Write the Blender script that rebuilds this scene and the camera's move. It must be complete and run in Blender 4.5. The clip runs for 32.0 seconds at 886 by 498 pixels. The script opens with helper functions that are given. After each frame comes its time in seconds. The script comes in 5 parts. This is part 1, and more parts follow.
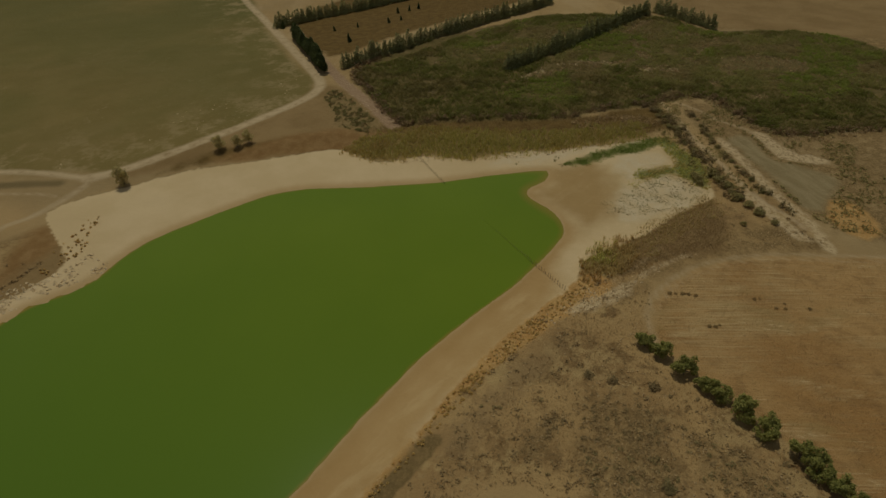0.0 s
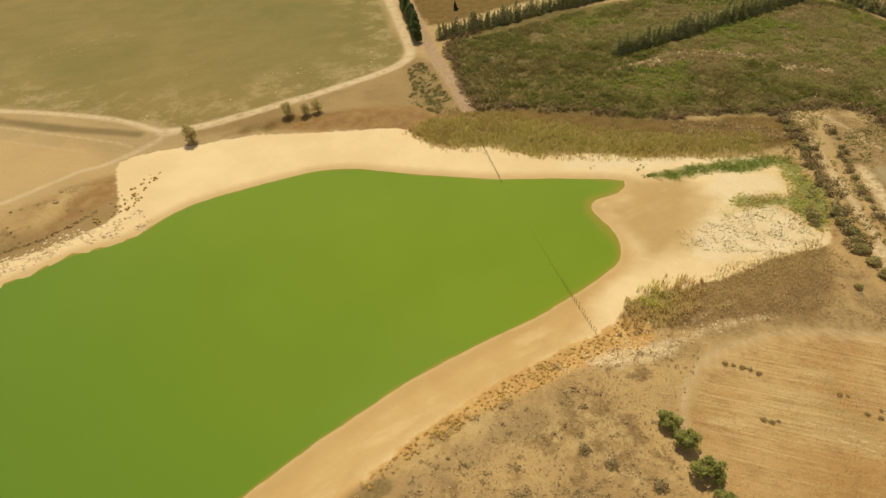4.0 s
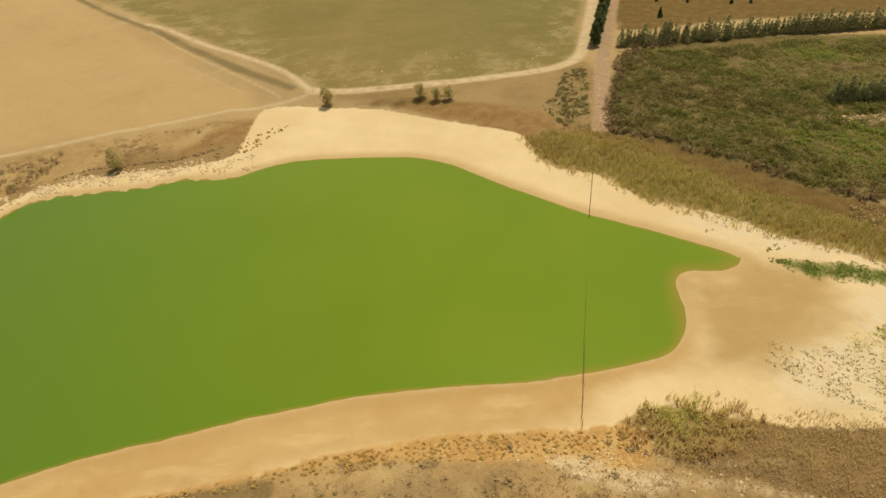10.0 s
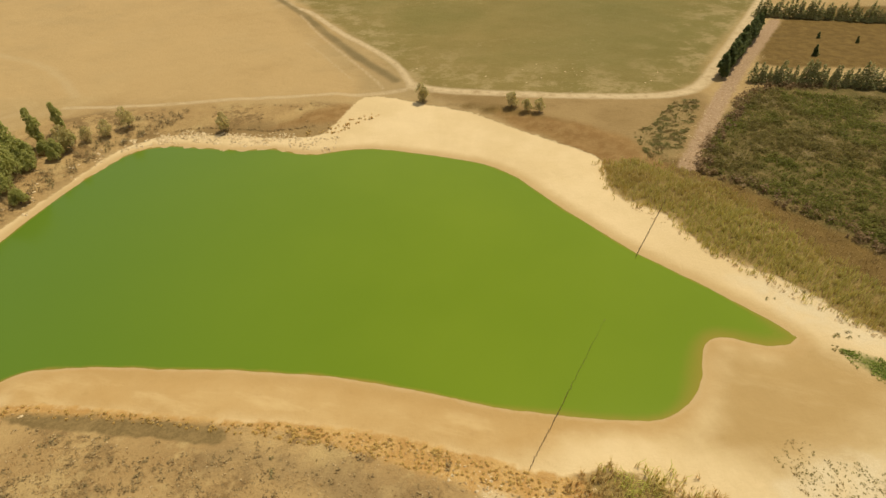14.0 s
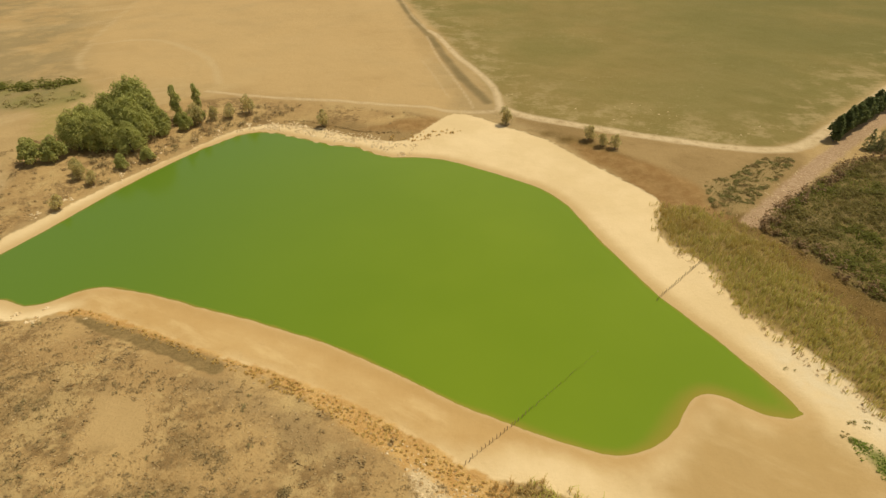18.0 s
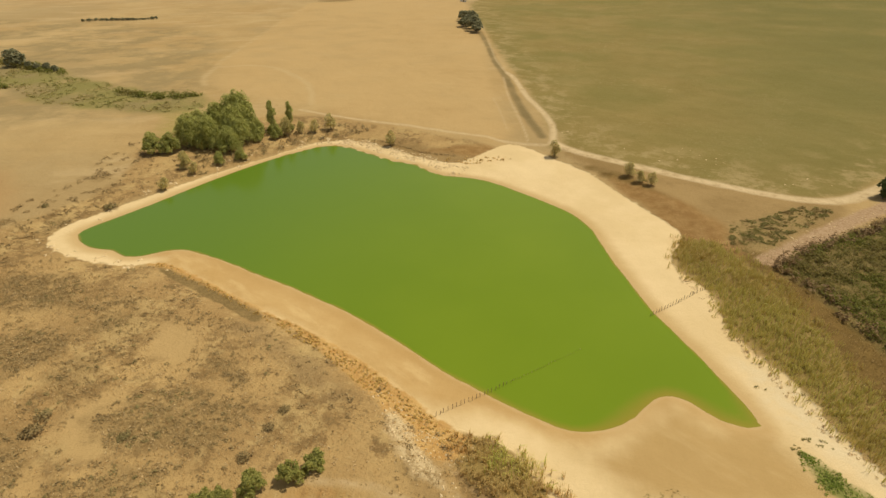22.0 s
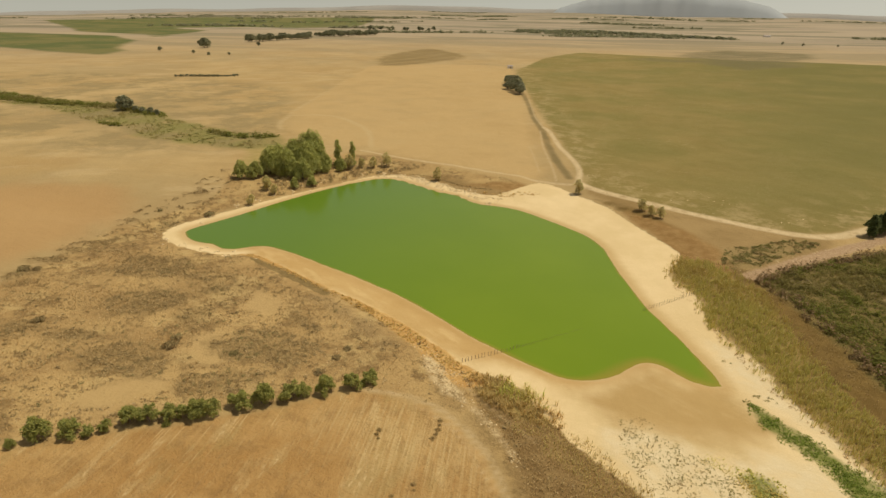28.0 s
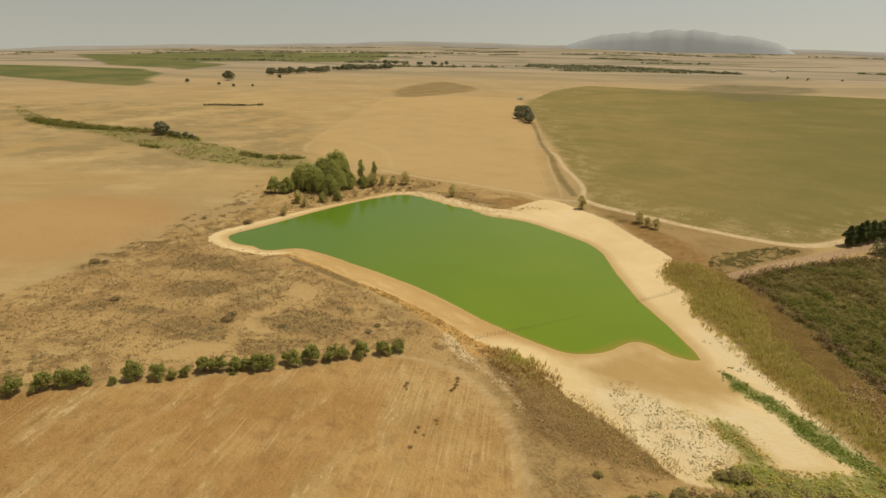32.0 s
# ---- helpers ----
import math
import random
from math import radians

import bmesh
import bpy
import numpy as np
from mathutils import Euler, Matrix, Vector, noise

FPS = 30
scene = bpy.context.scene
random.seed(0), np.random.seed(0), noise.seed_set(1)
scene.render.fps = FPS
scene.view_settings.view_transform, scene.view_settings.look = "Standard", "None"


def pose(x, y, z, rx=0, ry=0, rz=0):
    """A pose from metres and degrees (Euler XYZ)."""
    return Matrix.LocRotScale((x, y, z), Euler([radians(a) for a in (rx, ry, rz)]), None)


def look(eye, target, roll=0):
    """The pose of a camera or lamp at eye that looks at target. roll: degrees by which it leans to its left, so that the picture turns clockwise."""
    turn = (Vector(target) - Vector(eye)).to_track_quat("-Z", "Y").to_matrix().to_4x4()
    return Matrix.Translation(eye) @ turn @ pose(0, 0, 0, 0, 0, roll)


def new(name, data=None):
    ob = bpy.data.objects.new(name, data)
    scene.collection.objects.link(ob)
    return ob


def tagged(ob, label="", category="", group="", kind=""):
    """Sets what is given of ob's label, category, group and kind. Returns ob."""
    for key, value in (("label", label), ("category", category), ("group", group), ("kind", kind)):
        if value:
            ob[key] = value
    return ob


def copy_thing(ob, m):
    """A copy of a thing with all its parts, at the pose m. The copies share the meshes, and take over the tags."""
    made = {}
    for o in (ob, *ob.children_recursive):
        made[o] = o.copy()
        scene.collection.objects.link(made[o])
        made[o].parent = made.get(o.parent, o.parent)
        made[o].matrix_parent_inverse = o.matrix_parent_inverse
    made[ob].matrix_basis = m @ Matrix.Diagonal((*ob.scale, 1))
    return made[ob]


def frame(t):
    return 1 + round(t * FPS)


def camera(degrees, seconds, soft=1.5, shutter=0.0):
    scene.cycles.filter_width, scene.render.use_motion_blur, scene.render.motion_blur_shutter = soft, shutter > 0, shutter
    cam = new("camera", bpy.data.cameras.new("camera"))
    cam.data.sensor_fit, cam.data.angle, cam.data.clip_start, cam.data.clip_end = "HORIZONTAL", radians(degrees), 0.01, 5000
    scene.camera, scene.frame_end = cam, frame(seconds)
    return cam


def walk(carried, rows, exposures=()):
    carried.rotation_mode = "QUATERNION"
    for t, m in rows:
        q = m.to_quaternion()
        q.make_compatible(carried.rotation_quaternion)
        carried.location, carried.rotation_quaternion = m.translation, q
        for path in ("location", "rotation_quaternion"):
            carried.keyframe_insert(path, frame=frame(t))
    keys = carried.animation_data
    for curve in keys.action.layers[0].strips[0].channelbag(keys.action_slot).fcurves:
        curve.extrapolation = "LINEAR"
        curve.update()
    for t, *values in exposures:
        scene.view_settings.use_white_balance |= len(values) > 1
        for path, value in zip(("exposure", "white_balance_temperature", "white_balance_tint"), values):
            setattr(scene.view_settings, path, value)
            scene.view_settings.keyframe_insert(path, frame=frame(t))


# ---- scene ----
LENS = 78.87
cam = camera(LENS, 32.0, soft=1.45)
# seconds, place, then yaw (to the left of +y), pitch and roll in degrees
PATH = [
    (0, -77.52, 33.96, 71.02, -70.41, -37.05, -1.53),
    (1, -72.33, 31.28, 70.61, -66.67, -37.90, -1.86),
    (2, -67.13, 28.72, 70.14, -62.76, -38.59, -2.27),
    (2.5, -64.59, 27.54, 69.88, -60.65, -38.94, -2.48),
    (4.5, -54.66, 22.63, 68.81, -52.19, -39.95, -3.11),
    (5, -52.23, 21.47, 68.46, -50.02, -40.06, -3.21),
    (6, -47.34, 19.15, 67.76, -45.58, -40.11, -3.29),
    (7, -42.64, 16.90, 67.31, -40.81, -40.09, -3.38),
    (8, -37.97, 14.56, 66.95, -36.39, -39.94, -3.41),
    (9, -33.42, 12.53, 66.52, -31.82, -39.78, -3.38),
    (10, -28.81, 10.80, 65.96, -27.46, -39.59, -3.31),
    (11, -24.31, 9.15, 65.43, -23.18, -39.35, -3.15),
    (12, -20.03, 7.64, 64.93, -18.61, -39.00, -2.86),
    (13, -15.58, 6.13, 64.63, -14.33, -38.60, -2.68),
    (14, -11.06, 4.50, 64.53, -10.07, -38.17, -2.48),
    (14.5, -8.81, 3.67, 64.47, -7.89, -37.89, -2.32),
    (16.5, 0.00, 0.00, 64.13, 0.00, -36.33, -1.52),
    (17, 2.09, -1.13, 63.97, 1.93, -35.79, -1.28),
    (18, 6.22, -3.51, 63.60, 5.32, -34.74, -0.89),
    (19, 10.23, -6.23, 63.32, 8.53, -33.67, -0.59),
    (20, 14.17, -9.29, 63.23, 11.18, -32.48, -0.27),
    (21, 17.85, -13.11, 63.44, 13.45, -31.41, -0.00),
    (22, 21.36, -17.48, 63.71, 15.58, -30.22, 0.23),
    (23, 24.35, -22.68, 63.84, 17.06, -28.89, 0.38),
    (24, 26.31, -27.43, 63.91, 17.81, -27.63, 0.41),
    (25, 27.71, -31.80, 63.99, 18.25, -26.61, 0.53),
    (25.5, 28.38, -34.00, 64.02, 18.66, -26.19, 0.62),
    (27.5, 30.93, -43.11, 64.03, 20.16, -24.49, 0.97),
    (28, 31.55, -45.52, 63.97, 20.40, -24.03, 1.02),
    (29, 32.77, -50.40, 63.84, 20.69, -23.30, 1.11),
    (30, 34.13, -55.30, 63.69, 20.96, -22.48, 1.19),
    (31, 35.56, -60.00, 63.45, 21.25, -21.66, 1.23),
    (32, 37.23, -64.77, 63.10, 21.65, -20.78, 1.10),
]


def path_pose(x, y, z, yaw, pitch, roll):
    a, b = radians(yaw), radians(pitch)
    ahead = Vector((-math.sin(a) * math.cos(b), math.cos(a) * math.cos(b), math.sin(b)))
    return look((x, y, z), Vector((x, y, z)) + ahead * 50, roll)


walk(cam, [(t, path_pose(*row)) for t, *row in PATH],
     exposures=[(0.0, -1.54, 5950, 8), (0.25, -0.95, 6100, 9), (0.5, -0.42, 6300, 10), (0.8, -0.1, 6450, 10), (1.2, 0.1, 6450, 10), (1.8, 0.15, 6450, 10),
                (6.0, 0.1, 6500, 10), (14.0, 0.06, 6500, 10), (24.0, 0.02, 6500, 10), (32.0, -0.08, 6500, 10)])

# ---- light: a high, slightly hazy summer sun with its sky ----
SUN_AZ, SUN_EL = radians(53.0), radians(66.0)
world = bpy.data.worlds.new("sky")
scene.world = world
world.use_nodes = True
wn, wl = world.node_tree.nodes, world.node_tree.links
sky = wn.new("ShaderNodeTexSky")
sky.sky_type = "NISHITA"
sky.sun_disc = False
sky.sun_elevation, sky.sun_rotation = SUN_EL, SUN_AZ
sky.altitude, sky.air_density, sky.dust_density, sky.ozone_density = 60, 1.0, 0.85, 0.3
# the haze lifts the low sky: the gradient is read from a little higher up
aim, lift, high = wn.new("ShaderNodeTexCoord"), wn.new("ShaderNodeVectorMath"), wn.new("ShaderNodeVectorMath")
lift.operation, high.operation = "MULTIPLY_ADD", "NORMALIZE"
lift.inputs[1].default_value, lift.inputs[2].default_value = (1, 1, 0.8), (0, 0, 0.14)
wl.new(aim.outputs["Generated"], lift.inputs[0]), wl.new(lift.outputs[0], high.inputs[0]), wl.new(high.outputs[0], sky.inputs[0])
hazy = wn.new("ShaderNodeHueSaturation")
hazy.inputs["Saturation"].default_value = 0.32
wl.new(sky.outputs[0], hazy.inputs["Color"])
warm = wn.new("ShaderNodeMix")
warm.data_type, warm.blend_type = "RGBA", "MULTIPLY"
warm.inputs[0].default_value, warm.inputs[7].default_value = 1.0, (1.0, 0.985, 0.87, 1.0)
wl.new(hazy.outputs[0], warm.inputs[6])
# dust near the horizon warms the lowest sky
split, low, dusty = wn.new("ShaderNodeSeparateXYZ"), wn.new("ShaderNodeMapRange"), wn.new("ShaderNodeMix")
wl.new(aim.outputs["Generated"], split.inputs[0]), wl.new(split.outputs[2], low.inputs[0])
low.interpolation_type = "SMOOTHSTEP"
low.inputs[1].default_value, low.inputs[2].default_value, low.inputs[3].default_value, low.inputs[4].default_value = 0.0, 0.16, 1.0, 0.0
dusty.data_type, dusty.blend_type = "RGBA", "MULTIPLY"
wl.new(low.outputs[0], dusty.inputs[0]), wl.new(warm.outputs[2], dusty.inputs[6])
dusty.inputs[7].default_value = (1.06, 0.975, 0.86, 1.0)
wl.new(dusty.outputs[2], wn["Background"].inputs[0])
wn["Background"].inputs[1].default_value = 0.09
sun = new("sun", bpy.data.lights.new("sun", "SUN"))
sun.data.energy, sun.data.angle, sun.data.color = 3.3, radians(0.6), (0.985, 0.895, 0.685)
sun_way = Vector((math.sin(SUN_AZ) * math.cos(SUN_EL), math.cos(SUN_AZ) * math.cos(SUN_EL), math.sin(SUN_EL)))
sun.matrix_world = look(sun_way * 200, (0, 0, 0))


# ---- materials ----
class Mat:
    """A node material with short calls for its nodes."""

    def __init__(self, name, rough=0.9, spec=0.2):
        self.m = bpy.data.materials.new(name)
        self.m.use_nodes = True
        self.n, self.l = self.m.node_tree.nodes, self.m.node_tree.links
        self.b = self.n["Principled BSDF"]
        self.b.inputs["Roughness"].default_value = rough
        self.b.inputs["Specular IOR Level"].default_value = spec
        self.pos = self.n.new("ShaderNodeNewGeometry").outputs["Position"]

    def put(self, sock, v):
        if isinstance(v, (int, float)):
            sock.default_value = v
        elif isinstance(v, (tuple, list)):
            sock.default_value = (*v, 1.0) if len(v) == 3 and len(sock.default_value) == 4 else v
        else:
            self.l.new(v, sock)

    def attr(self, name):
        a = self.n.new("ShaderNodeAttribute")
        a.attribute_name = name
        return a.outputs["Fac"]

    def math(self, op, a, b=0.0, clamp=False):
        k = self.n.new("ShaderNodeMath")
        k.operation, k.use_clamp = op, clamp
        self.put(k.inputs[0], a), self.put(k.inputs[1], b)
        return k.outputs[0]

    def stretch(self, turn, sx, sy):
        k = self.n.new("ShaderNodeMapping")
        k.vector_type = "TEXTURE"
        self.put(k.inputs["Vector"], self.pos)
        k.inputs["Rotation"].default_value = (0, 0, radians(turn))
        k.inputs["Scale"].default_value = (sx, sy, 5000)
        return k.outputs[0]

    def noise(self, scale, detail=3.0, vec=None, rough=0.55):
        k = self.n.new("ShaderNodeTexNoise")
        self.put(k.inputs["Vector"], self.pos if vec is None else vec)
        k.inputs["Scale"].default_value, k.inputs["Detail"].default_value = scale, detail
        k.inputs["Roughness"].default_value = rough
        return k.outputs["Fac"]

    def span(self, v, a, b, lo=0.0, hi=1.0):
        k = self.n.new("ShaderNodeMapRange")
        k.interpolation_type = "SMOOTHSTEP"
        for i, w in enumerate((v, a, b, lo, hi)):
            self.put(k.inputs[i], w)
        return k.outputs[0]

    def mix(self, f, a, b, how="MIX"):
        k = self.n.new("ShaderNodeMix")
        k.data_type, k.blend_type = "RGBA", how
        self.put(k.inputs[0], f), self.put(k.inputs[6], a), self.put(k.inputs[7], b)
        return k.outputs[2]

    def zone(self, name, soft=1.0, ragged=0.0, scale=0.3, shift=0.0):
        """1 inside the zone, 0 outside, with a ragged edge."""
        d = self.attr(name)
        if ragged:
            d = self.math("ADD", d, self.math("MULTIPLY", self.math("SUBTRACT", self.noise(scale, 5.0), 0.5), ragged))
        return self.span(d, soft + shift, -soft + shift)

    def random(self):
        return self.n.new("ShaderNodeNewGeometry").outputs["Random Per Island"]

    def object_random(self):
        return self.n.new("ShaderNodeObjectInfo").outputs["Random"]

    def bump(self, h, strength=0.5, dist=0.1):
        k = self.n.new("ShaderNodeBump")
        k.inputs["Strength"].default_value, k.inputs["Distance"].default_value = strength, dist
        self.put(k.inputs["Height"], h)
        self.l.new(k.outputs[0], self.b.inputs["Normal"])

    def done(self, colour):
        self.put(self.b.inputs["Base Color"], colour)
        return self.m


def ground_material():
    m = Mat("ground", 0.95, 0.08)
    n_big, n_mid, n_small, n_fine = m.noise(0.012, 4), m.noise(0.055, 6, None, 0.62), m.noise(0.35, 6, None, 0.62), m.noise(1.7, 5, None, 0.65)
    n_grain = m.noise(4.5, 4, None, 0.7)
    streak = m.noise(1.0, 4, m.stretch(-62, 40, 1.6))
    furrow = m.noise(1.0, 5, m.stretch(103, 9, 0.75), 0.65)
    stubble = m.noise(1.0, 3, m.stretch(103, 13, 0.42), 0.6)
    rills = m.noise(1.0, 4, m.stretch(20, 60, 9))
    # straw-coloured stubble fields
    c = m.mix(m.span(n_big, 0.35, 0.65), (0.398, 0.266, 0.114), (0.452, 0.316, 0.147))
    c = m.mix(m.span(n_mid, 0.42, 0.72, 0, 0.35), c, (0.325, 0.215, 0.088))
    c = m.mix(m.span(streak, 0.45, 0.75, 0, 0.12), c, (0.50, 0.36, 0.175))
    c = m.mix(m.span(rills, 0.5, 0.72, 0, 0.28), c, (0.31, 0.205, 0.09))
    c = m.mix(m.span(m.noise(0.021, 6, None, 0.66), 0.5, 0.64, 0, 0.42), c, (0.36, 0.225, 0.092))
    c = m.mix(m.span(m.noise(0.034, 6, None, 0.7), 0.54, 0.66, 0, 0.4), c, (0.49, 0.345, 0.165))
    c = m.mix(m.span(m.noise(0.009, 7, None, 0.62), 0.46, 0.60, 0, 0.5), c, (0.325, 0.236, 0.115))
    c = m.mix(m.span(m.noise(1.0, 6, m.stretch(35, 60, 22), 0.66), 0.52, 0.66, 0, 0.45), c, (0.49, 0.355, 0.185))
    # haze painted as paler, greyer land far off; darker planted strips out on the plain
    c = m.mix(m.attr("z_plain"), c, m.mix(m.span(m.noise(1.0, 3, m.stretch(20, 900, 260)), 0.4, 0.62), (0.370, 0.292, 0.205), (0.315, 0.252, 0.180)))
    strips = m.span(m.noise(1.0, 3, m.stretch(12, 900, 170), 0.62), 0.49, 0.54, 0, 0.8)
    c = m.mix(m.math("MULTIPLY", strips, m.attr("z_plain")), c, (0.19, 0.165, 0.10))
    # olive fallow field to the north
    g = m.mix(m.span(n_mid, 0.35, 0.7), (0.224, 0.165, 0.054), (0.262, 0.194, 0.068))
    g = m.mix(m.span(n_big, 0.40, 0.62, 0, 0.65), g, (0.180, 0.155, 0.046))
    g = m.mix(m.span(streak, 0.55, 0.85, 0, 0.05), g, (0.32, 0.24, 0.10))
    g = m.mix(m.span(m.noise(0.016, 6, None, 0.68), 0.50, 0.62, 0, 0.35), g, (0.285, 0.205, 0.078))
    g = m.mix(m.math("MULTIPLY", m.span(m.noise(0.45, 6, None, 0.75), 0.56, 0.66), m.span(m.noise(0.022, 4), 0.50, 0.60, 0, 0.6)), g, (0.42, 0.33, 0.17))
    g = m.mix(m.span(m.noise(0.03, 5, None, 0.65), 0.5, 0.66, 0, 0.3), g, (0.30, 0.225, 0.092))
    g = m.mix(m.span(n_small, 0.64, 0.80, 0, 0.5), g, (0.40, 0.30, 0.14))
    # greener and denser towards the east, scuffed pale beside the track
    side = m.n.new("ShaderNodeSeparateXYZ")
    m.put(side.inputs[0], m.pos)
    g = m.mix(m.math("MULTIPLY", m.span(side.outputs[0], -10, 190), m.span(m.noise(0.018, 4), 0.3, 0.6, 0.35, 0.9)), g, (0.158, 0.138, 0.042))
    g = m.mix(m.math("MULTIPLY", m.span(m.attr("z_track"), 34, 1, 0, 0.75), m.span(m.noise(0.11, 6, None, 0.7), 0.47, 0.62)), g, (0.36, 0.268, 0.125))
    c = m.mix(m.zone("z_fallow", 3, 6, 0.08), c, g)
    far_green = m.mix(m.span(n_big, 0.4, 0.6), (0.11, 0.12, 0.04), (0.17, 0.15, 0.055))
    c = m.mix(m.zone("z_crop", 10, 30, 0.01), c, far_green)
    c = m.mix(m.math("MULTIPLY", m.zone("z_rough", 20, 110, 0.014), m.span(rills, 0.32, 0.58, 0.25, 0.85)), c, (0.15, 0.124, 0.06))
    c = m.mix(m.math("MULTIPLY", m.zone("z_wheat", 4, 12, 0.05), m.span(n_mid, 0.3, 0.6, 0.45, 0.85)), c, m.mix(n_mid, (0.438, 0.292, 0.127), (0.482, 0.328, 0.150)))
    c = m.mix(m.math("MULTIPLY", m.zone("z_mound", 8, 34, 0.03), m.span(m.noise(1.0, 3, m.stretch(70, 90, 9)), 0.35, 0.6, 0.6, 1.0)), c, (0.235, 0.162, 0.068))
    c = m.mix(m.math("MULTIPLY", m.zone("z_gumgrass", 3, 9, 0.15), m.span(n_small, 0.3, 0.6, 0.3, 0.9)), c, m.mix(n_small, (0.29, 0.225, 0.07), (0.35, 0.26, 0.095)))
    # grassy strip in a hollow to the west
    c = m.mix(m.math("MULTIPLY", m.zone("z_hollow", 5, 16, 0.06), m.span(n_mid, 0.3, 0.52, 0.35, 1.0)), c, (0.225, 0.192, 0.064))
    c = m.mix(m.math("MULTIPLY", m.zone("z_mottle", 12, 50, 0.03), m.span(m.noise(0.03, 6, None, 0.7), 0.42, 0.60, 0, 0.75)), c, (0.255, 0.190, 0.090))
    # dry scrubland
    s = m.mix(m.span(n_mid, 0.38, 0.62), (0.338, 0.214, 0.088), (0.432, 0.286, 0.120))
    patch = m.span(m.noise(0.085, 8, None, 0.72), 0.50, 0.57)
    s = m.mix(m.math("MULTIPLY", patch, m.span(n_small, 0.34, 0.58, 0.3, 0.95)), s, (0.215, 0.133, 0.054))
    s = m.mix(m.math("MULTIPLY", m.span(n_fine, 0.52, 0.64), m.math("ADD", m.math("MULTIPLY", patch, 0.5), 0.22)), s, (0.165, 0.110, 0.050))
    s = m.mix(m.span(m.noise(0.08, 7, None, 0.72), 0.53, 0.61, 0, 0.75), s, (0.455, 0.318, 0.138))
    s = m.mix(m.span(m.noise(0.9, 6, None, 0.75), 0.55, 0.63, 0, 0.4), s, (0.44, 0.310, 0.14))
    s = m.mix(m.span(n_grain, 0.60, 0.72, 0, 0.45), s, (0.48, 0.345, 0.165))
    c = m.mix(m.zone("z_scrub", 2.5, 8, 0.12), c, s)
    c = m.mix(m.zone("z_bare", 3.0, 10, 0.22), c, m.mix(n_small, (0.405, 0.268, 0.114), (0.455, 0.308, 0.136)))
    h = m.mix(m.span(n_fine, 0.4, 0.62), (0.198, 0.128, 0.052), (0.305, 0.205, 0.088))
    c = m.mix(m.math("MULTIPLY", m.zone("z_heath", 2.5, 11, 0.22), m.span(n_small, 0.35, 0.55, 0.35, 0.95)), c, h)
    v = m.mix(m.span(n_mid, 0.35, 0.65), (0.265, 0.172, 0.070), (0.330, 0.220, 0.095))
    v = m.mix(m.span(n_small, 0.55, 0.75, 0, 0.5), v, (0.225, 0.145, 0.06))
    c = m.mix(m.zone("z_verge", 2.0, 4, 0.2), c, v)
    c = m.mix(m.zone("z_basin", 1.5, 4, 0.25), c, m.mix(m.span(m.noise(1.0, 4, m.stretch(30, 12, 3)), 0.38, 0.62), (0.275, 0.208, 0.100), (0.335, 0.258, 0.132)))
    c = m.mix(m.math("MULTIPLY", m.zone("z_russet", 8, 22, 0.05), 0.75), c, m.mix(n_mid, (0.36, 0.205, 0.082), (0.43, 0.265, 0.115)))
    # ploughed field
    p = m.mix(m.span(n_mid, 0.35, 0.65), (0.378, 0.212, 0.073), (0.470, 0.290, 0.113))
    p = m.mix(m.span(n_small, 0.46, 0.68, 0, 0.55), p, (0.27, 0.155, 0.058))
    p = m.mix(m.math("MULTIPLY", m.span(furrow, 0.53, 0.64), m.span(n_mid, 0.42, 0.62, 0.03, 0.5)), p, (0.48, 0.325, 0.145))
    p = m.mix(m.math("MULTIPLY", m.span(stubble, 0.57, 0.68), m.span(m.noise(0.09, 3), 0.42, 0.58, 0.12, 0.65)), p, (0.60, 0.43, 0.21))
    p = m.mix(m.span(furrow, 0.46, 0.32, 0, 0.4), p, (0.25, 0.14, 0.055))
    # bleached straw lies in drifts along the rows, grey weeds between them
    drifts = m.noise(1.0, 6, m.stretch(103, 22, 7), 0.7)
    p = m.mix(m.span(drifts, 0.50, 0.62, 0, 0.55), p, (0.50, 0.345, 0.155))
    p = m.mix(m.span(m.noise(1.0, 6, m.stretch(103, 30, 13), 0.68), 0.52, 0.64, 0, 0.5), p, (0.335, 0.235, 0.090))
    p = m.mix(m.math("MULTIPLY", m.span(drifts, 0.55, 0.62), m.span(m.noise(1.0, 5, m.stretch(103, 3.2, 0.7), 0.7), 0.50, 0.60, 0, 0.8)), p, (0.62, 0.45, 0.23))
    p = m.mix(m.math("MULTIPLY", m.zone("z_straw", 3, 9, 0.2), m.math("MULTIPLY", m.span(stubble, 0.42, 0.62, 0.15, 0.9), m.span(n_mid, 0.38, 0.6, 0.35, 1.0))), p, (0.52, 0.365, 0.168))
    c = m.mix(m.zone("z_tilled", 1.0, 3, 0.3), c, p)
    # darker worn strip above the bank
    k = m.mix(m.span(n_fine, 0.4, 0.64), (0.175, 0.118, 0.047), (0.238, 0.161, 0.065))
    c = m.mix(m.math("MULTIPLY", m.zone("z_shade", 1.5, 5, 0.25), m.span(n_small, 0.3, 0.6, 0.3, 0.85)), c, m.mix(n_fine, (0.25, 0.165, 0.072), (0.33, 0.22, 0.10)))
    c = m.mix(m.math("MULTIPLY", m.zone("z_strip", 0.35, 1.6, 0.5), m.span(n_small, 0.3, 0.6, 0.75, 1.0)), c, k)
    # brown silt
    b = m.mix(m.span(n_small, 0.35, 0.7), (0.142, 0.088, 0.027), (0.195, 0.123, 0.039))
    c = m.mix(m.zone("z_silt", 2.0, 5, 0.2), c, b)
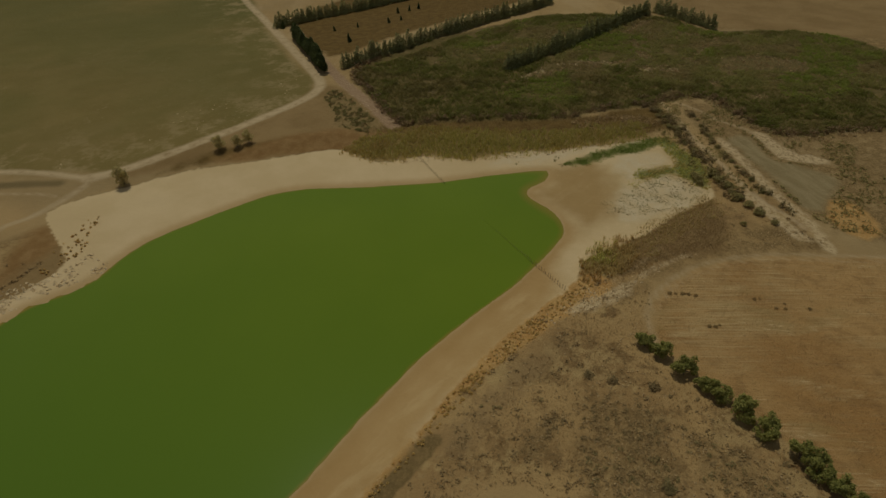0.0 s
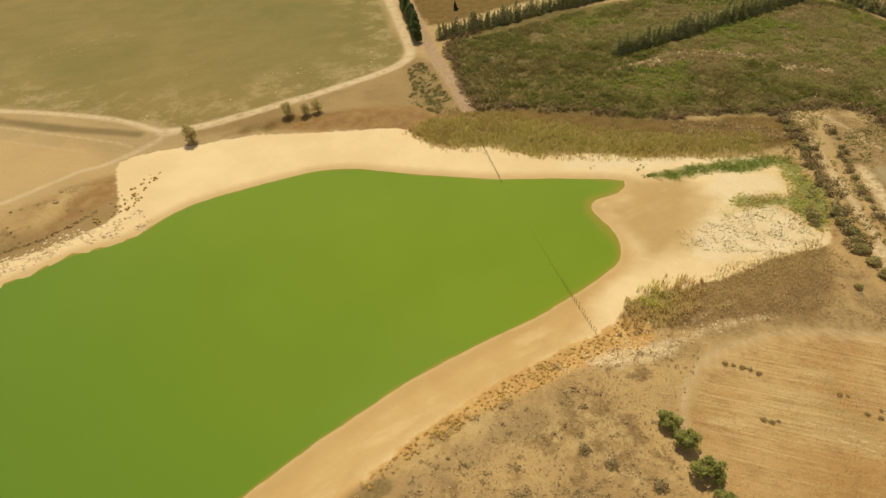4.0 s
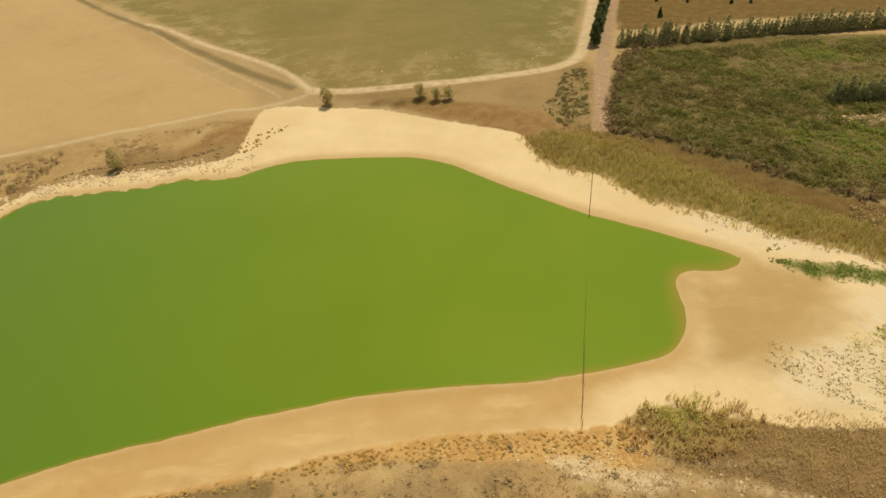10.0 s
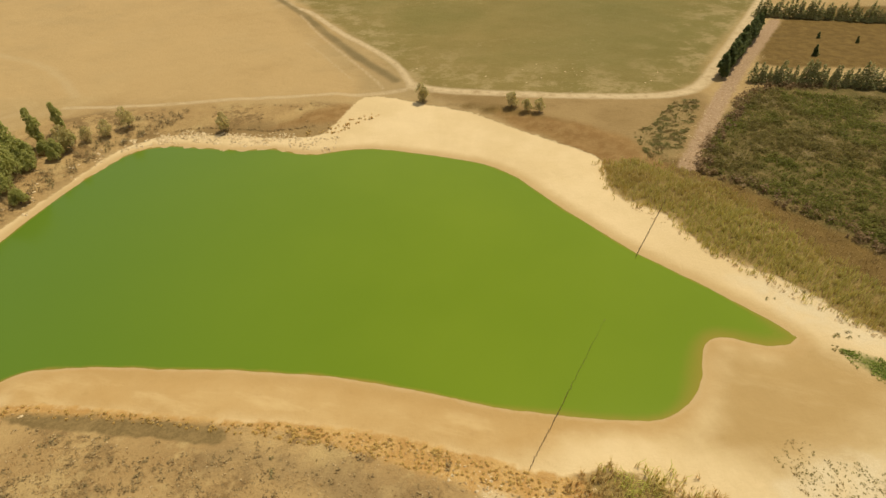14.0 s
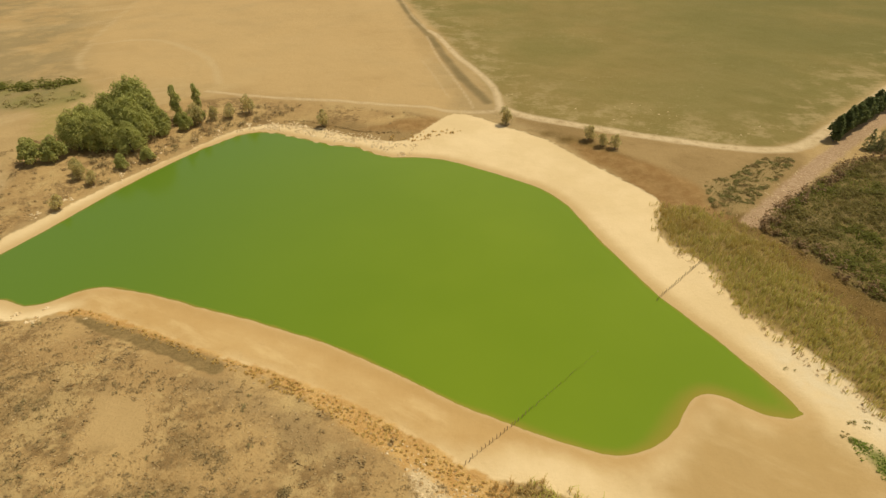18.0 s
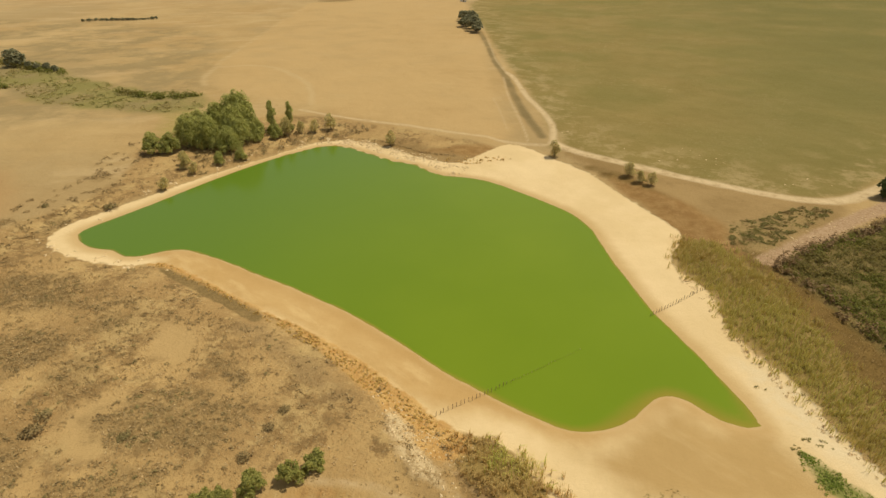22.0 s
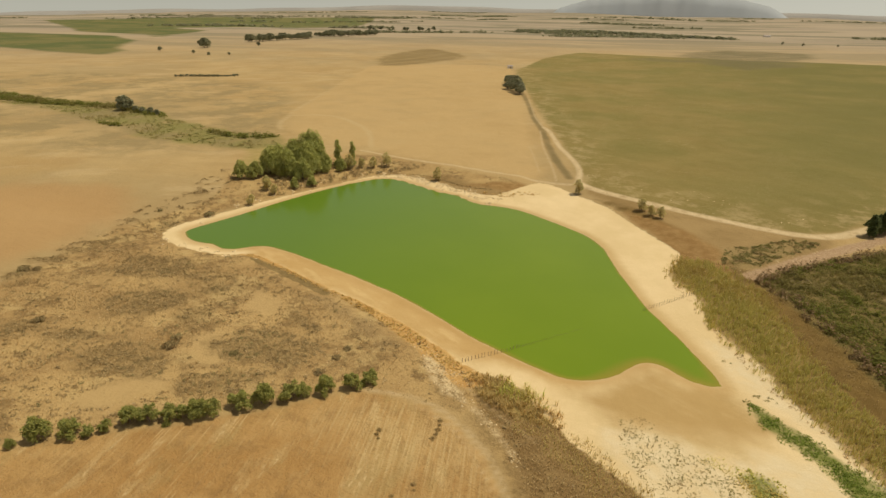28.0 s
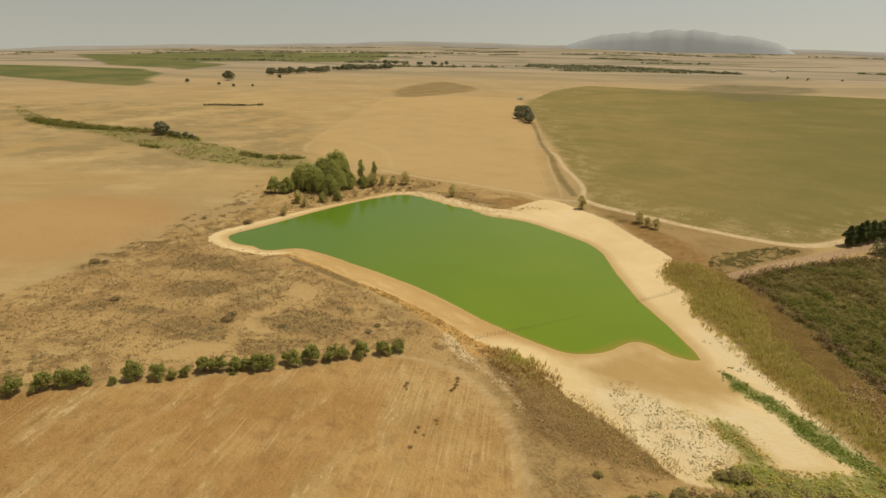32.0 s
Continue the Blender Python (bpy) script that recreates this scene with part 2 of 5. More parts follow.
    c = m.mix(m.zone("z_redsilt", 2.0, 5, 0.15), c, m.mix(m.span(n_small, 0.35, 0.7), (0.255, 0.145, 0.052), (0.325, 0.198, 0.078)))
    c = m.mix(m.zone("z_rust", 1.5, 5, 0.2), c, m.mix(m.span(n_small, 0.35, 0.7), (0.190, 0.116, 0.046), (0.265, 0.172, 0.072)))
    # floor of the reeds and the wet thicket
    w = m.mix(m.span(n_small, 0.35, 0.65), (0.120, 0.095, 0.032), (0.185, 0.132, 0.050))
    w = m.mix(m.span(n_mid, 0.58, 0.70, 0, 0.7), w, (0.24, 0.175, 0.085))
    c = m.mix(m.zone("z_thicket", 1.5, 4, 0.3), c, w)
    c = m.mix(m.zone("z_reed", 1.5, 4, 0.3), c, m.mix(n_fine, (0.22, 0.155, 0.050), (0.32, 0.225, 0.082)))
    c = m.mix(m.math("MULTIPLY", m.zone("z_ditch", 1.2, 1.6, 0.1), m.span(n_mid, 0.3, 0.6, 0.6, 0.9)), c, (0.19, 0.138, 0.060))
    # faint old wheel tracks across the stubble
    c = m.mix(m.math("MULTIPLY", m.zone("z_path", 1.6, 2.5, 0.2), m.span(n_small, 0.3, 0.6, 0.4, 0.75)), c, (0.48, 0.350, 0.180))
    # bleached dirt tracks
    t = m.mix(m.span(n_small, 0.3, 0.7), (0.465, 0.340, 0.185), (0.580, 0.440, 0.258))
    c = m.mix(m.math("MULTIPLY", m.zone("z_track", 0.9, 2.2, 0.35), m.span(n_small, 0.25, 0.5, 0.45, 1.0)), c, t)
    r = m.mix(m.span(n_fine, 0.4, 0.65), (0.325, 0.208, 0.115), (0.43, 0.298, 0.180))
    c = m.mix(m.zone("z_rubble", 0.8, 2.2, 0.4), c, r)
    # orange eroded bank
    o = m.mix(m.span(n_small, 0.35, 0.65), (0.435, 0.245, 0.080), (0.53, 0.330, 0.122))
    o = m.mix(m.span(n_fine, 0.58, 0.70, 0, 0.7), o, (0.58, 0.42, 0.21))
    o = m.mix(m.span(n_mid, 0.54, 0.70, 0, 0.5), o, (0.31, 0.175, 0.062))
    c = m.mix(m.zone("z_bank", 0.8, 3.0, 0.35), c, o)
    c = m.mix(m.math("MULTIPLY", m.zone("z_matpatch", 2.0, 6, 0.3), m.span(n_fine, 0.4, 0.6, 0.25, 0.85)), c, m.mix(n_small, (0.225, 0.165, 0.065), (0.31, 0.22, 0.095)))
    # washed-out pale scars beside the eroded track
    c = m.mix(m.math("MULTIPLY", m.zone("z_scar", 0.7, 3.2, 0.45), m.math("MULTIPLY", m.span(n_small, 0.28, 0.5, 0.45, 1.0), m.span(m.noise(0.9, 5, None, 0.7), 0.40, 0.54, 0.2, 1.0))), c, m.mix(n_fine, (0.50, 0.37, 0.20), (0.62, 0.47, 0.27)))
    # sand, cream where dry, tan where it was under water last
    dry = m.mix(m.span(n_mid, 0.35, 0.65), (0.630, 0.468, 0.248), (0.690, 0.522, 0.292))
    dry = m.mix(m.span(n_grain, 0.55, 0.75, 0, 0.25), dry, (0.54, 0.38, 0.18))
    dry = m.mix(m.math("MULTIPLY", m.zone("z_tired", 6.0, 14, 0.08), m.span(n_small, 0.35, 0.6, 0.2, 0.8)), dry, (0.47, 0.335, 0.155))
    drift = m.noise(1.0, 5, m.stretch(-28, 16, 5), 0.6)
    tan = m.mix(m.span(n_mid, 0.35, 0.65), (0.455, 0.285, 0.110), (0.515, 0.340, 0.145))
    tan = m.mix(m.span(drift, 0.5, 0.68, 0, 0.42), tan, (0.66, 0.475, 0.235))
    tan = m.mix(m.span(n_small, 0.58, 0.75, 0, 0.3), tan, (0.37, 0.225, 0.085))
    sand = m.mix(m.zone("z_mud", 3.0, 8, 0.1), dry, tan)
    sand = m.mix(m.zone("z_fan", 4.0, 9, 0.12), sand, m.mix(m.span(drift, 0.52, 0.68, 0, 0.2), m.mix(n_small, (0.39, 0.255, 0.102), (0.45, 0.30, 0.127)), (0.62, 0.46, 0.24)))
    pale = m.mix(m.span(n_grain, 0.5, 0.7, 0, 0.4), m.mix(n_small, (0.60, 0.470, 0.280), (0.68, 0.555, 0.355)), (0.50, 0.37, 0.20))
    sand = m.mix(m.math("MULTIPLY", m.zone("z_white", 2.5, 7, 0.25), m.span(n_small, 0.3, 0.6, 0.35, 0.95)), sand, pale)
    shore = m.math("ADD", m.attr("z_pond"), m.math("MULTIPLY", m.noise(0.4, 4), 1.6))
    sand = m.mix(m.span(shore, 4.6, 1.4, 0, 0.6), sand, (0.42, 0.262, 0.098))
    sand = m.mix(m.span(shore, 1.5, 0.9, 0, 0.7), sand, (0.50, 0.345, 0.165))
    c = m.mix(m.zone("z_sand", 0.4, 2.6, 0.6), c, sand)
    c = m.mix(m.math("MULTIPLY", m.zone("z_lush", 1.0, 3, 0.4), m.span(n_small, 0.3, 0.5, 0.5, 0.95)), c, (0.172, 0.178, 0.045))
    lumps = m.math("ADD", m.math("MULTIPLY", n_small, 1.0), m.math("ADD", m.math("MULTIPLY", n_fine, 0.5), m.math("MULTIPLY", n_grain, 0.2)))
    coarse = m.math("SUBTRACT", m.math("ADD", 1.0, m.math("MULTIPLY", m.zone("z_tilled", 1.0), 1.2)), m.math("MULTIPLY", m.zone("z_sand", 0.5), 0.6))
    m.bump(m.math("MULTIPLY", lumps, coarse), 0.8, 0.4)
    return m.done(c)


def water_material():
    m = Mat("green_water", 0.15, 0.32)
    m.b.inputs["IOR"].default_value = 1.33
    n = m.noise(0.03, 3)
    c = m.mix(m.span(n, 0.3, 0.7), (0.144, 0.211, 0.009), (0.160, 0.226, 0.011))
    # the deep western end is a colder green
    west = m.n.new("ShaderNodeSeparateXYZ")
    m.put(west.inputs[0], m.pos)
    c = m.mix(m.span(west.outputs[0], 20, -90), c, (0.102, 0.177, 0.016))
    ragged = m.math("MULTIPLY", m.math("SUBTRACT", m.noise(0.2, 3), 0.5), 1.2)
    # silt hangs in the water along the edge, widest in the shallow bay
    edge = m.math("DIVIDE", m.math("ADD", m.attr("z_pond"), ragged), m.attr("z_shoal"))
    c = m.mix(m.span(edge, -1.0, 0.6, 0, 0.85), c, (0.33, 0.205, 0.040))
    m.bump(m.noise(1.6, 3), 0.03, 0.05)
    return m.done(c)


def leaf_material(name, dark, light, dry=None, patch=0.35, through_leaf=0.45):
    """Leaves that let some of the sun through."""
    m = Mat(name, 0.65, 0.25)
    c = m.mix(m.random(), dark, light)
    if dry:
        c = m.mix(m.span(m.noise(patch, 3), 0.46, 0.62, 0, 0.85), c, dry)
    c = m.mix(m.math("MULTIPLY", m.object_random(), 0.3), c, dark)
    m.done(c)
    t, mx = m.n.new("ShaderNodeBsdfTranslucent"), m.n.new("ShaderNodeMixShader")
    m.put(t.inputs["Color"], c)
    mx.inputs[0].default_value = through_leaf
    m.l.new(m.b.outputs[0], mx.inputs[1]), m.l.new(t.outputs[0], mx.inputs[2])
    m.l.new(mx.outputs[0], m.n["Material Output"].inputs["Surface"])
    return m.m


def plain_material(name, a, b, scale, rough=0.9):
    m = Mat(name, rough, 0.2)
    m.bump(m.noise(scale * 3, 4), 0.4, 0.05)
    return m.done(m.mix(m.span(m.noise(scale, 5), 0.35, 0.65), a, b))


GROUND, WATER = ground_material(), water_material()
BARK = plain_material("bark", (0.14, 0.10, 0.07), (0.26, 0.20, 0.15), 3.0)
GUM_LEAF = leaf_material("gum_leaf", (0.330, 0.338, 0.090), (0.630, 0.595, 0.190))
BUSH_LEAF = leaf_material("bush_leaf", (0.215, 0.222, 0.052), (0.480, 0.445, 0.125))
PINE_LEAF = leaf_material("pine_needles", (0.088, 0.112, 0.033), (0.194, 0.213, 0.065))
WIND_LEAF = leaf_material("windbreak_leaf", (0.285, 0.280, 0.112), (0.520, 0.480, 0.205))
OLIVE_LEAF = leaf_material("dusty_leaf", (0.310, 0.262, 0.092), (0.540, 0.445, 0.175))
GREY_LEAF = leaf_material("grey_olive_leaf", (0.430, 0.365, 0.135), (0.660, 0.550, 0.225))
THICKET_LEAF = leaf_material("thicket_leaf", (0.190, 0.192, 0.039), (0.300, 0.288, 0.064), (0.290, 0.222, 0.077), 0.055, 0.6)
PALE_THICKET = leaf_material("dry_thicket_leaf", (0.300, 0.285, 0.078), (0.450, 0.405, 0.130), (0.440, 0.330, 0.150), 0.05, 0.6)
GREEN_LEAF = leaf_material("fresh_thicket_leaf", (0.250, 0.295, 0.044), (0.400, 0.425, 0.085), (0.32, 0.27, 0.09), 0.08, 0.6)
THICKET_EDGE = leaf_material("bare_twigs", (0.237, 0.152, 0.070), (0.388, 0.265, 0.131))
REED_LEAF = leaf_material("reed_blade", (0.455, 0.405, 0.102), (0.720, 0.610, 0.198), (0.560, 0.415, 0.137), 0.05)
DRY_REED_LEAF = leaf_material("dry_reed_blade", (0.480, 0.315, 0.112), (0.720, 0.500, 0.195), (0.560, 0.410, 0.150), 0.1)
# leaf colour greyed and paled for the haze before distant trees
FAR_LEAF = leaf_material("hazed_wood_leaf", (0.225, 0.222, 0.120), (0.370, 0.345, 0.195))
MAT_LEAF = leaf_material("mat_shrub_leaf", (0.222, 0.198, 0.058), (0.375, 0.318, 0.105), (0.36, 0.25, 0.10), 0.3, 0.3)
LUSH_LEAF = leaf_material("lush_blade", (0.176, 0.240, 0.034), (0.390, 0.429, 0.078))
GREEN_REED = leaf_material("green_reed", (0.450, 0.440, 0.085), (0.750, 0.660, 0.190), (0.650, 0.470, 0.17), 0.25)
FRINGE_LEAF = leaf_material("fringe_reed", (0.450, 0.335, 0.115), (0.650, 0.495, 0.188), (0.470, 0.315, 0.105), 0.1)
DRY_LEAF = leaf_material("dry_twig", (0.265, 0.180, 0.075), (0.430, 0.300, 0.130), through_leaf=0.15)
BUSHLET_LEAF = leaf_material("bushlet_twig", (0.220, 0.155, 0.065), (0.370, 0.268, 0.115), (0.270, 0.225, 0.085), 0.06, 0.15)
HOLLOW_LEAF = leaf_material("hollow_grass", (0.270, 0.245, 0.078), (0.440, 0.385, 0.130), (0.430, 0.330, 0.130), 0.03, 0.4)
STRAW_LEAF = leaf_material("bleached_grass", (0.450, 0.315, 0.150), (0.640, 0.465, 0.240), through_leaf=0.15)
STUBBLE_LEAF = leaf_material("stubble_stalk", (0.400, 0.250, 0.100), (0.600, 0.410, 0.185), through_leaf=0.05)
RUST_LEAF = leaf_material("matted_grass", (0.300, 0.192, 0.072), (0.470, 0.318, 0.126), (0.350, 0.250, 0.095), 0.12, 0.2)
TUFT_LEAF = leaf_material("bank_tuft", (0.490, 0.310, 0.085), (0.740, 0.500, 0.165), through_leaf=0.2)
WOOD = plain_material("weathered_post", (0.20, 0.145, 0.085), (0.36, 0.27, 0.16), 6.0)
STONE = plain_material("pale_stone", (0.55, 0.40, 0.21), (0.70, 0.54, 0.32), 0.8)
# the range's blue-grey includes the veil of haze, not bare rock colour
RANGE = plain_material("hazed_rock", (0.368, 0.380, 0.392), (0.386, 0.396, 0.406), 0.004)
# horizon land with haze mixed into its colour, near the low sky's tone
FAR_HILL = plain_material("hazed_land", (0.285, 0.262, 0.235), (0.325, 0.298, 0.266), 0.0025)
PLASTER = plain_material("white_plaster", (0.70, 0.66, 0.58), (0.80, 0.76, 0.70), 0.8)
ROOFING = plain_material("rusty_sheet_roof", (0.30, 0.24, 0.20), (0.42, 0.34, 0.28), 0.6, 0.6)

# ---- plan: outlines on the ground in metres ----
POND = [(-96, 70), (-96, 74), (-94, 80), (-91, 89), (-86, 107), (-79, 126), (-72, 139), (-66, 145.5), (-58, 146), (-48, 142),
        (-39, 138.5), (-31, 137), (-25, 133), (-20, 131), (-14, 131.5), (-6, 130.5), (3, 126), (13, 120), (20, 115), (25, 108),
        (28, 100), (31, 92), (35, 83), (38, 76), (43, 68), (46, 63), (49, 57.5), (52.5, 50), (47, 49.5), (43, 52), (39.5, 53)]
POND += [(36.5, 50.5), (34, 46.5), (30, 43), (25, 41.3), (21, 42), (15, 43.7), (9, 46), (3, 48.3), (-2, 51), (-7, 53.5), (-13, 56.3),
         (-20, 59.3), (-27, 61.5), (-35, 64), (-44, 66.2), (-52, 68.5), (-59, 70), (-66, 70.8), (-70, 69), (-73, 66), (-77, 64.5),
         (-82, 66), (-86, 65.5), (-91, 66.5)]
SAND = [(-95, 62), (-100.5, 66), (-102, 72), (-100, 79), (-95, 93), (-89, 110), (-80, 129), (-74, 142), (-68, 149.5), (-59, 152),
        (-48, 149.5), (-38, 145.5), (-28, 142), (-18, 141.5), (-12, 151), (-5, 161.5), (4, 158), (12, 151), (23, 142.5), (31, 131),
        (39, 120.5), (46, 111), (46, 106), (43, 98), (44.5, 91), (49, 86), (51, 78), (51, 74), (55, 67), (60, 60), (62, 53)]
SAND += [(66, 45), (69, 38), (73, 31), (77, 24), (75, 18), (68, 17), (60, 15), (54, 10), (48, 9), (43, 13.5), (37, 18), (31, 22),
         (26, 26), (22, 30), (17, 35), (12, 36), (8, 36.5), (4, 38.5), (-4, 43), (-11, 46.5), (-18, 49.5), (-25, 52), (-33, 54),
         (-42, 57), (-51, 60), (-59, 62.5), (-66, 64.5), (-72, 61.5), (-82, 60)]
MUD = [(-72, 70), (-66, 63), (-45, 57), (-25, 51), (-10, 45), (3, 40), (12, 41), (19, 40), (25, 39.8), (30, 42), (22, 43), (10, 47), (0, 51.5), (-12, 57), (-28, 63),
       (-48, 69), (-60, 72)]
BANK = [(-74, 63), (-62, 61.8), (-48, 58), (-36, 54.2), (-25, 50), (-16, 45), (-8, 39.8), (-1, 35), (3, 31), (7, 29.5),
        (11, 32), (10, 36), (5, 40), (-10, 48), (-25, 53.5), (-45, 59), (-64, 65)]
SHELF = [(-48, 146), (-34, 141), (-20, 138), (-14, 143), (-17, 149), (-30, 150), (-45, 153), (-60, 153), (-72, 151), (-66, 147)]
SCRUB = [(-70, -33), (-57, -22.5), (-41, -10.5), (-24, 4), (-8, 20.5), (2, 23), (12, 22), (20, 14), (27, 4), (34, -12), (62, 0), (58, 12),
         (44, 14), (26, 26), (12, 36), (-20, 50), (-60, 64), (-84, 62), (-97, 64), (-101, 76), (-92, 105), (-78, 136), (-68, 149)]
SCRUB += [(-46, 148), (-14, 146), (-10, 156), (-30, 162), (-60, 168), (-96, 168), (-112, 150), (-124, 128), (-112, 105), (-106, 84),
          (-113, 62), (-107, 38), (-102, 16), (-101, 2), (-96, -20)]
TILLED = [(-88, -46), (-57, -23.6), (-41, -11.5), (-24, 3), (-8, 20), (0, 21.8), (8, 20.2), (14.8, 15.6), (20, 8.4), (24.6, 0), (27.6, -10), (33, -30), (40, -90), (-130, -90)]
FALLOW = [(14, 161.5), (40, 148.6), (58, 142.4), (74, 137), (90, 140.5), (104, 156), (134, 186), (220, 262), (700, 680), (500, 900), (150, 860),
          (-90, 900), (-120, 600), (-72, 432), (-46, 346), (-18, 260), (1, 205)]
STRIP = [(-66, 63.9), (-57.3, 61.4), (-50, 59.4), (-44.5, 57), (-38, 54.6), (-34.3, 53), (-33.5, 51.4), (-35, 50.2), (-41.6, 52.6), (-49, 55), (-56, 57.4), (-63.6, 60.2)]
STRIP_END = [(-34, 50.4), (-27.4, 47.2), (-20.5, 44), (-14, 40.8), (-9, 37), (-12, 35.5), (-20, 39.5), (-28, 43.4), (-36, 46.4)]
HEEL = [(-33, 147.5), (-25, 151), (-17, 155.5), (-9, 157.5), (-9.5, 155.5), (-12, 150.5), (-15, 147.5), (-21, 147), (-28, 146.5)]
DUST = [(-48.5, 44.8), (-43.9, 45), (-38.6, 41.1), (-36.9, 36.5), (-39.6, 33.8), (-45.1, 35.1), (-48, 40.8)]
DUST_HEDGE = [(-46, -4), (-46, 4), (-40, 8.5), (-34.8, 5.8), (-37.6, 1.9), (-39.9, -3)]
DUST_SLOPE = [(-43.4, 16.4), (-45, 23), (-41, 27), (-38, 21), (-33, 16.5), (-36.4, 13.5)]
HEATH = [[(-58, 8.4), (-55, 14), (-46, 14.5), (-40.5, 9), (-46, 5), (-53, 3.5)], [(-41, 21), (-39, 27), (-31, 31.4), (-22.5, 30), (-20.4, 23.6), (-27.6, 19.5), (-35.6, 18)],
         [(-36, 7.7), (-32.5, 13.5), (-23.2, 18.3), (-26.6, 9.6), (-31.6, 6)], [(-75, 30), (-66, 37), (-58, 32), (-62, 24), (-72, 22)], [(-92, 46), (-84, 52), (-72, 50), (-74, 42), (-86, 38)]]


def blob(x, y, long, wide, turn, seed):
    """An uneven rounded outline."""
    r, out = random.Random(seed), []
    for i in range(9):
        a = 6.283 * i / 9
        u, v, k = long * math.cos(a), wide * math.sin(a), r.uniform(0.75, 1.25)
        out.append((x + k * (u * math.cos(turn) - v * math.sin(turn)), y + k * (u * math.sin(turn) + v * math.cos(turn))))
    return out


RIM = [blob(x, y, a, b, t, i) for i, (x, y, a, b, t) in enumerate([
    (-104, 70, 4, 2.2, 1.4), (-116, 97, 4.5, 2, 0.4), (-113, 68, 3.6, 2, 0.2), (-107, 51, 5, 2.4, 1.0), (-109, 44, 3.5, 2, 0.2), (-107, 36, 4, 2, 0.5), (-104, 27, 4, 2.5, 1.2),
    (-66, 46, 6, 2.5, 0.3), (-58, 41, 4, 2.4, 0.6), (-52, 27, 4.5, 2, 2.4), (-29, 36, 4, 1.8, 2.6), (-66, 12, 5, 2.5, 0.4), (-78, 8, 5, 3, 1.0)])]
OPENINGS = [blob(x, y, a, b, t, 60 + i) for i, (x, y, a, b, t) in enumerate([
    (151, 30, 6, 2.5, 0.3), (141, 36, 5, 2, 2.2), (135, 50, 7, 2, 2.0), (124, 59.5, 6, 1.7, 2.5), (117, 67, 4, 1.5, 2.5), (108, 73, 3, 1.3, 2.5), (166, 33.5, 7, 1.6, 0.2), (190, 35, 14, 1.5, 2.72),
    (135, 27, 3, 1.6, 0.5), (134, 19, 4, 1.6, 1.5), (148, 12, 4, 1.8, 1.0), (163, 8, 9, 1.1, 2.8), (176, 3, 9, 1.2, 2.8), (120, 106, 5, 1.4, 2.6), (146, 88, 7, 1.5, 2.6), (172, 62, 8, 2, 2.6),
    (112, 20, 5, 2, 2.6), (124, 4, 4, 2, 0.4), (116, -8, 4, 2, 2.4), (185, 12, 6, 3, 1.2)])]
VERGE = [(14, 161), (38, 148.5), (55, 143.5), (72, 137), (88, 138), (86, 126), (75, 113), (63, 98), (55, 100), (44, 118), (28, 141), (15, 154)]
EAST = [(112, 14), (104, 2), (98, -16), (120, -60), (34, -60), (40, -14), (58, -2), (80, 8), (96, 14)]
EAST_FAR = [(196, 4), (204, -18), (200, -45), (130, -32), (120, -90), (420, -120), (420, 20), (300, 40), (230, 36), (216, 26)]
EAST_PLAIN = [(199, 2), (222, 31), (262, 60), (330, 40), (330, -200), (240, -200), (196, -70), (203, -40)]
PINK = [(153, 1), (162, -14), (155, -28), (145, -25), (144, -8), (134, 1)]
SCARS = [[(81, 7.2), (72, 4.6), (63.5, 1.2), (56, -1.2), (49.5, -4), (44, -7), (38.6, -9), (31, -11), (31, -13.4), (38.6, -11.8), (44.4, -10), (50, -6.6), (56.5, -4), (63.5, -1.6), (72, 1.5), (79.5, 4.8)],
         [(88, -2.8), (79, -5.8), (72.6, -8), (71.4, -12.7), (72.5, -20), (76.5, -18), (76.6, -13.3), (80, -10), (87, -6.7)],
         [(0, 34.4), (2, 31.6), (6.3, 28), (12, 24.9), (18.2, 19.3), (21.9, 14.7), (21.6, 14.4), (17.6, 19), (11, 24.2), (6.2, 27.2), (1.4, 31), (-0.6, 33.4)],
         [(52, 4), (45, 1), (38, -3), (33, -7), (35, -9), (41, -5), (48, -1)],
         [(-1.5, 37), (2, 34.8), (4.6, 30.6), (8.5, 28.2), (7, 25.8), (3.5, 27.6), (0.5, 31), (-2, 34.5)]]
WEDGE = [(3, 27), (10, 22.5), (17, 16), (23, 8), (27.5, -1), (31, -12), (38, -8), (37, 2), (30, 7), (23, 11), (18, 19), (12, 24), (5, 29)]
GREEN_TAIL = [(48.2, 27.6), (53, 28), (57.6, 25.5), (60.6, 21.5), (58, 19.5), (55, 22.5), (51, 25)]
TIRED = [(34, 32), (44, 34), (54, 32), (62, 26), (72, 20), (66, 15), (56, 10), (48, 9), (40, 16), (34, 22)]
MARSH = [(53, 26.6), (56.7, 26.8), (58.9, 22.2), (60.4, 19.9), (62.6, 17.4), (67.7, 18.2), (72, 20.5), (76, 22.5), (79, 20), (74, 16.5), (69, 13.6), (61.2, 10.6), (52, 10.6), (55.5, 14.3), (57.6, 17.6), (56.2, 21), (53.8, 23.9)]
WHITE = [(51.6, 65), (58.7, 61.9), (63.2, 51), (68.2, 43.7), (70, 38.5), (74.3, 30.3), (79, 24.6), (76.3, 24.5), (71.6, 29.1), (69.3, 34.7), (66.7, 40.2), (62.2, 42.7), (59.7, 47.4), (56.7, 49.9), (53.8, 57.5)]
WHITE_SOUTH = [(33, 28), (38, 31), (46, 30), (52, 29), (58, 33), (64, 31), (68, 24), (64, 20), (58, 24), (54, 16), (49, 11), (43, 15), (38, 19)]
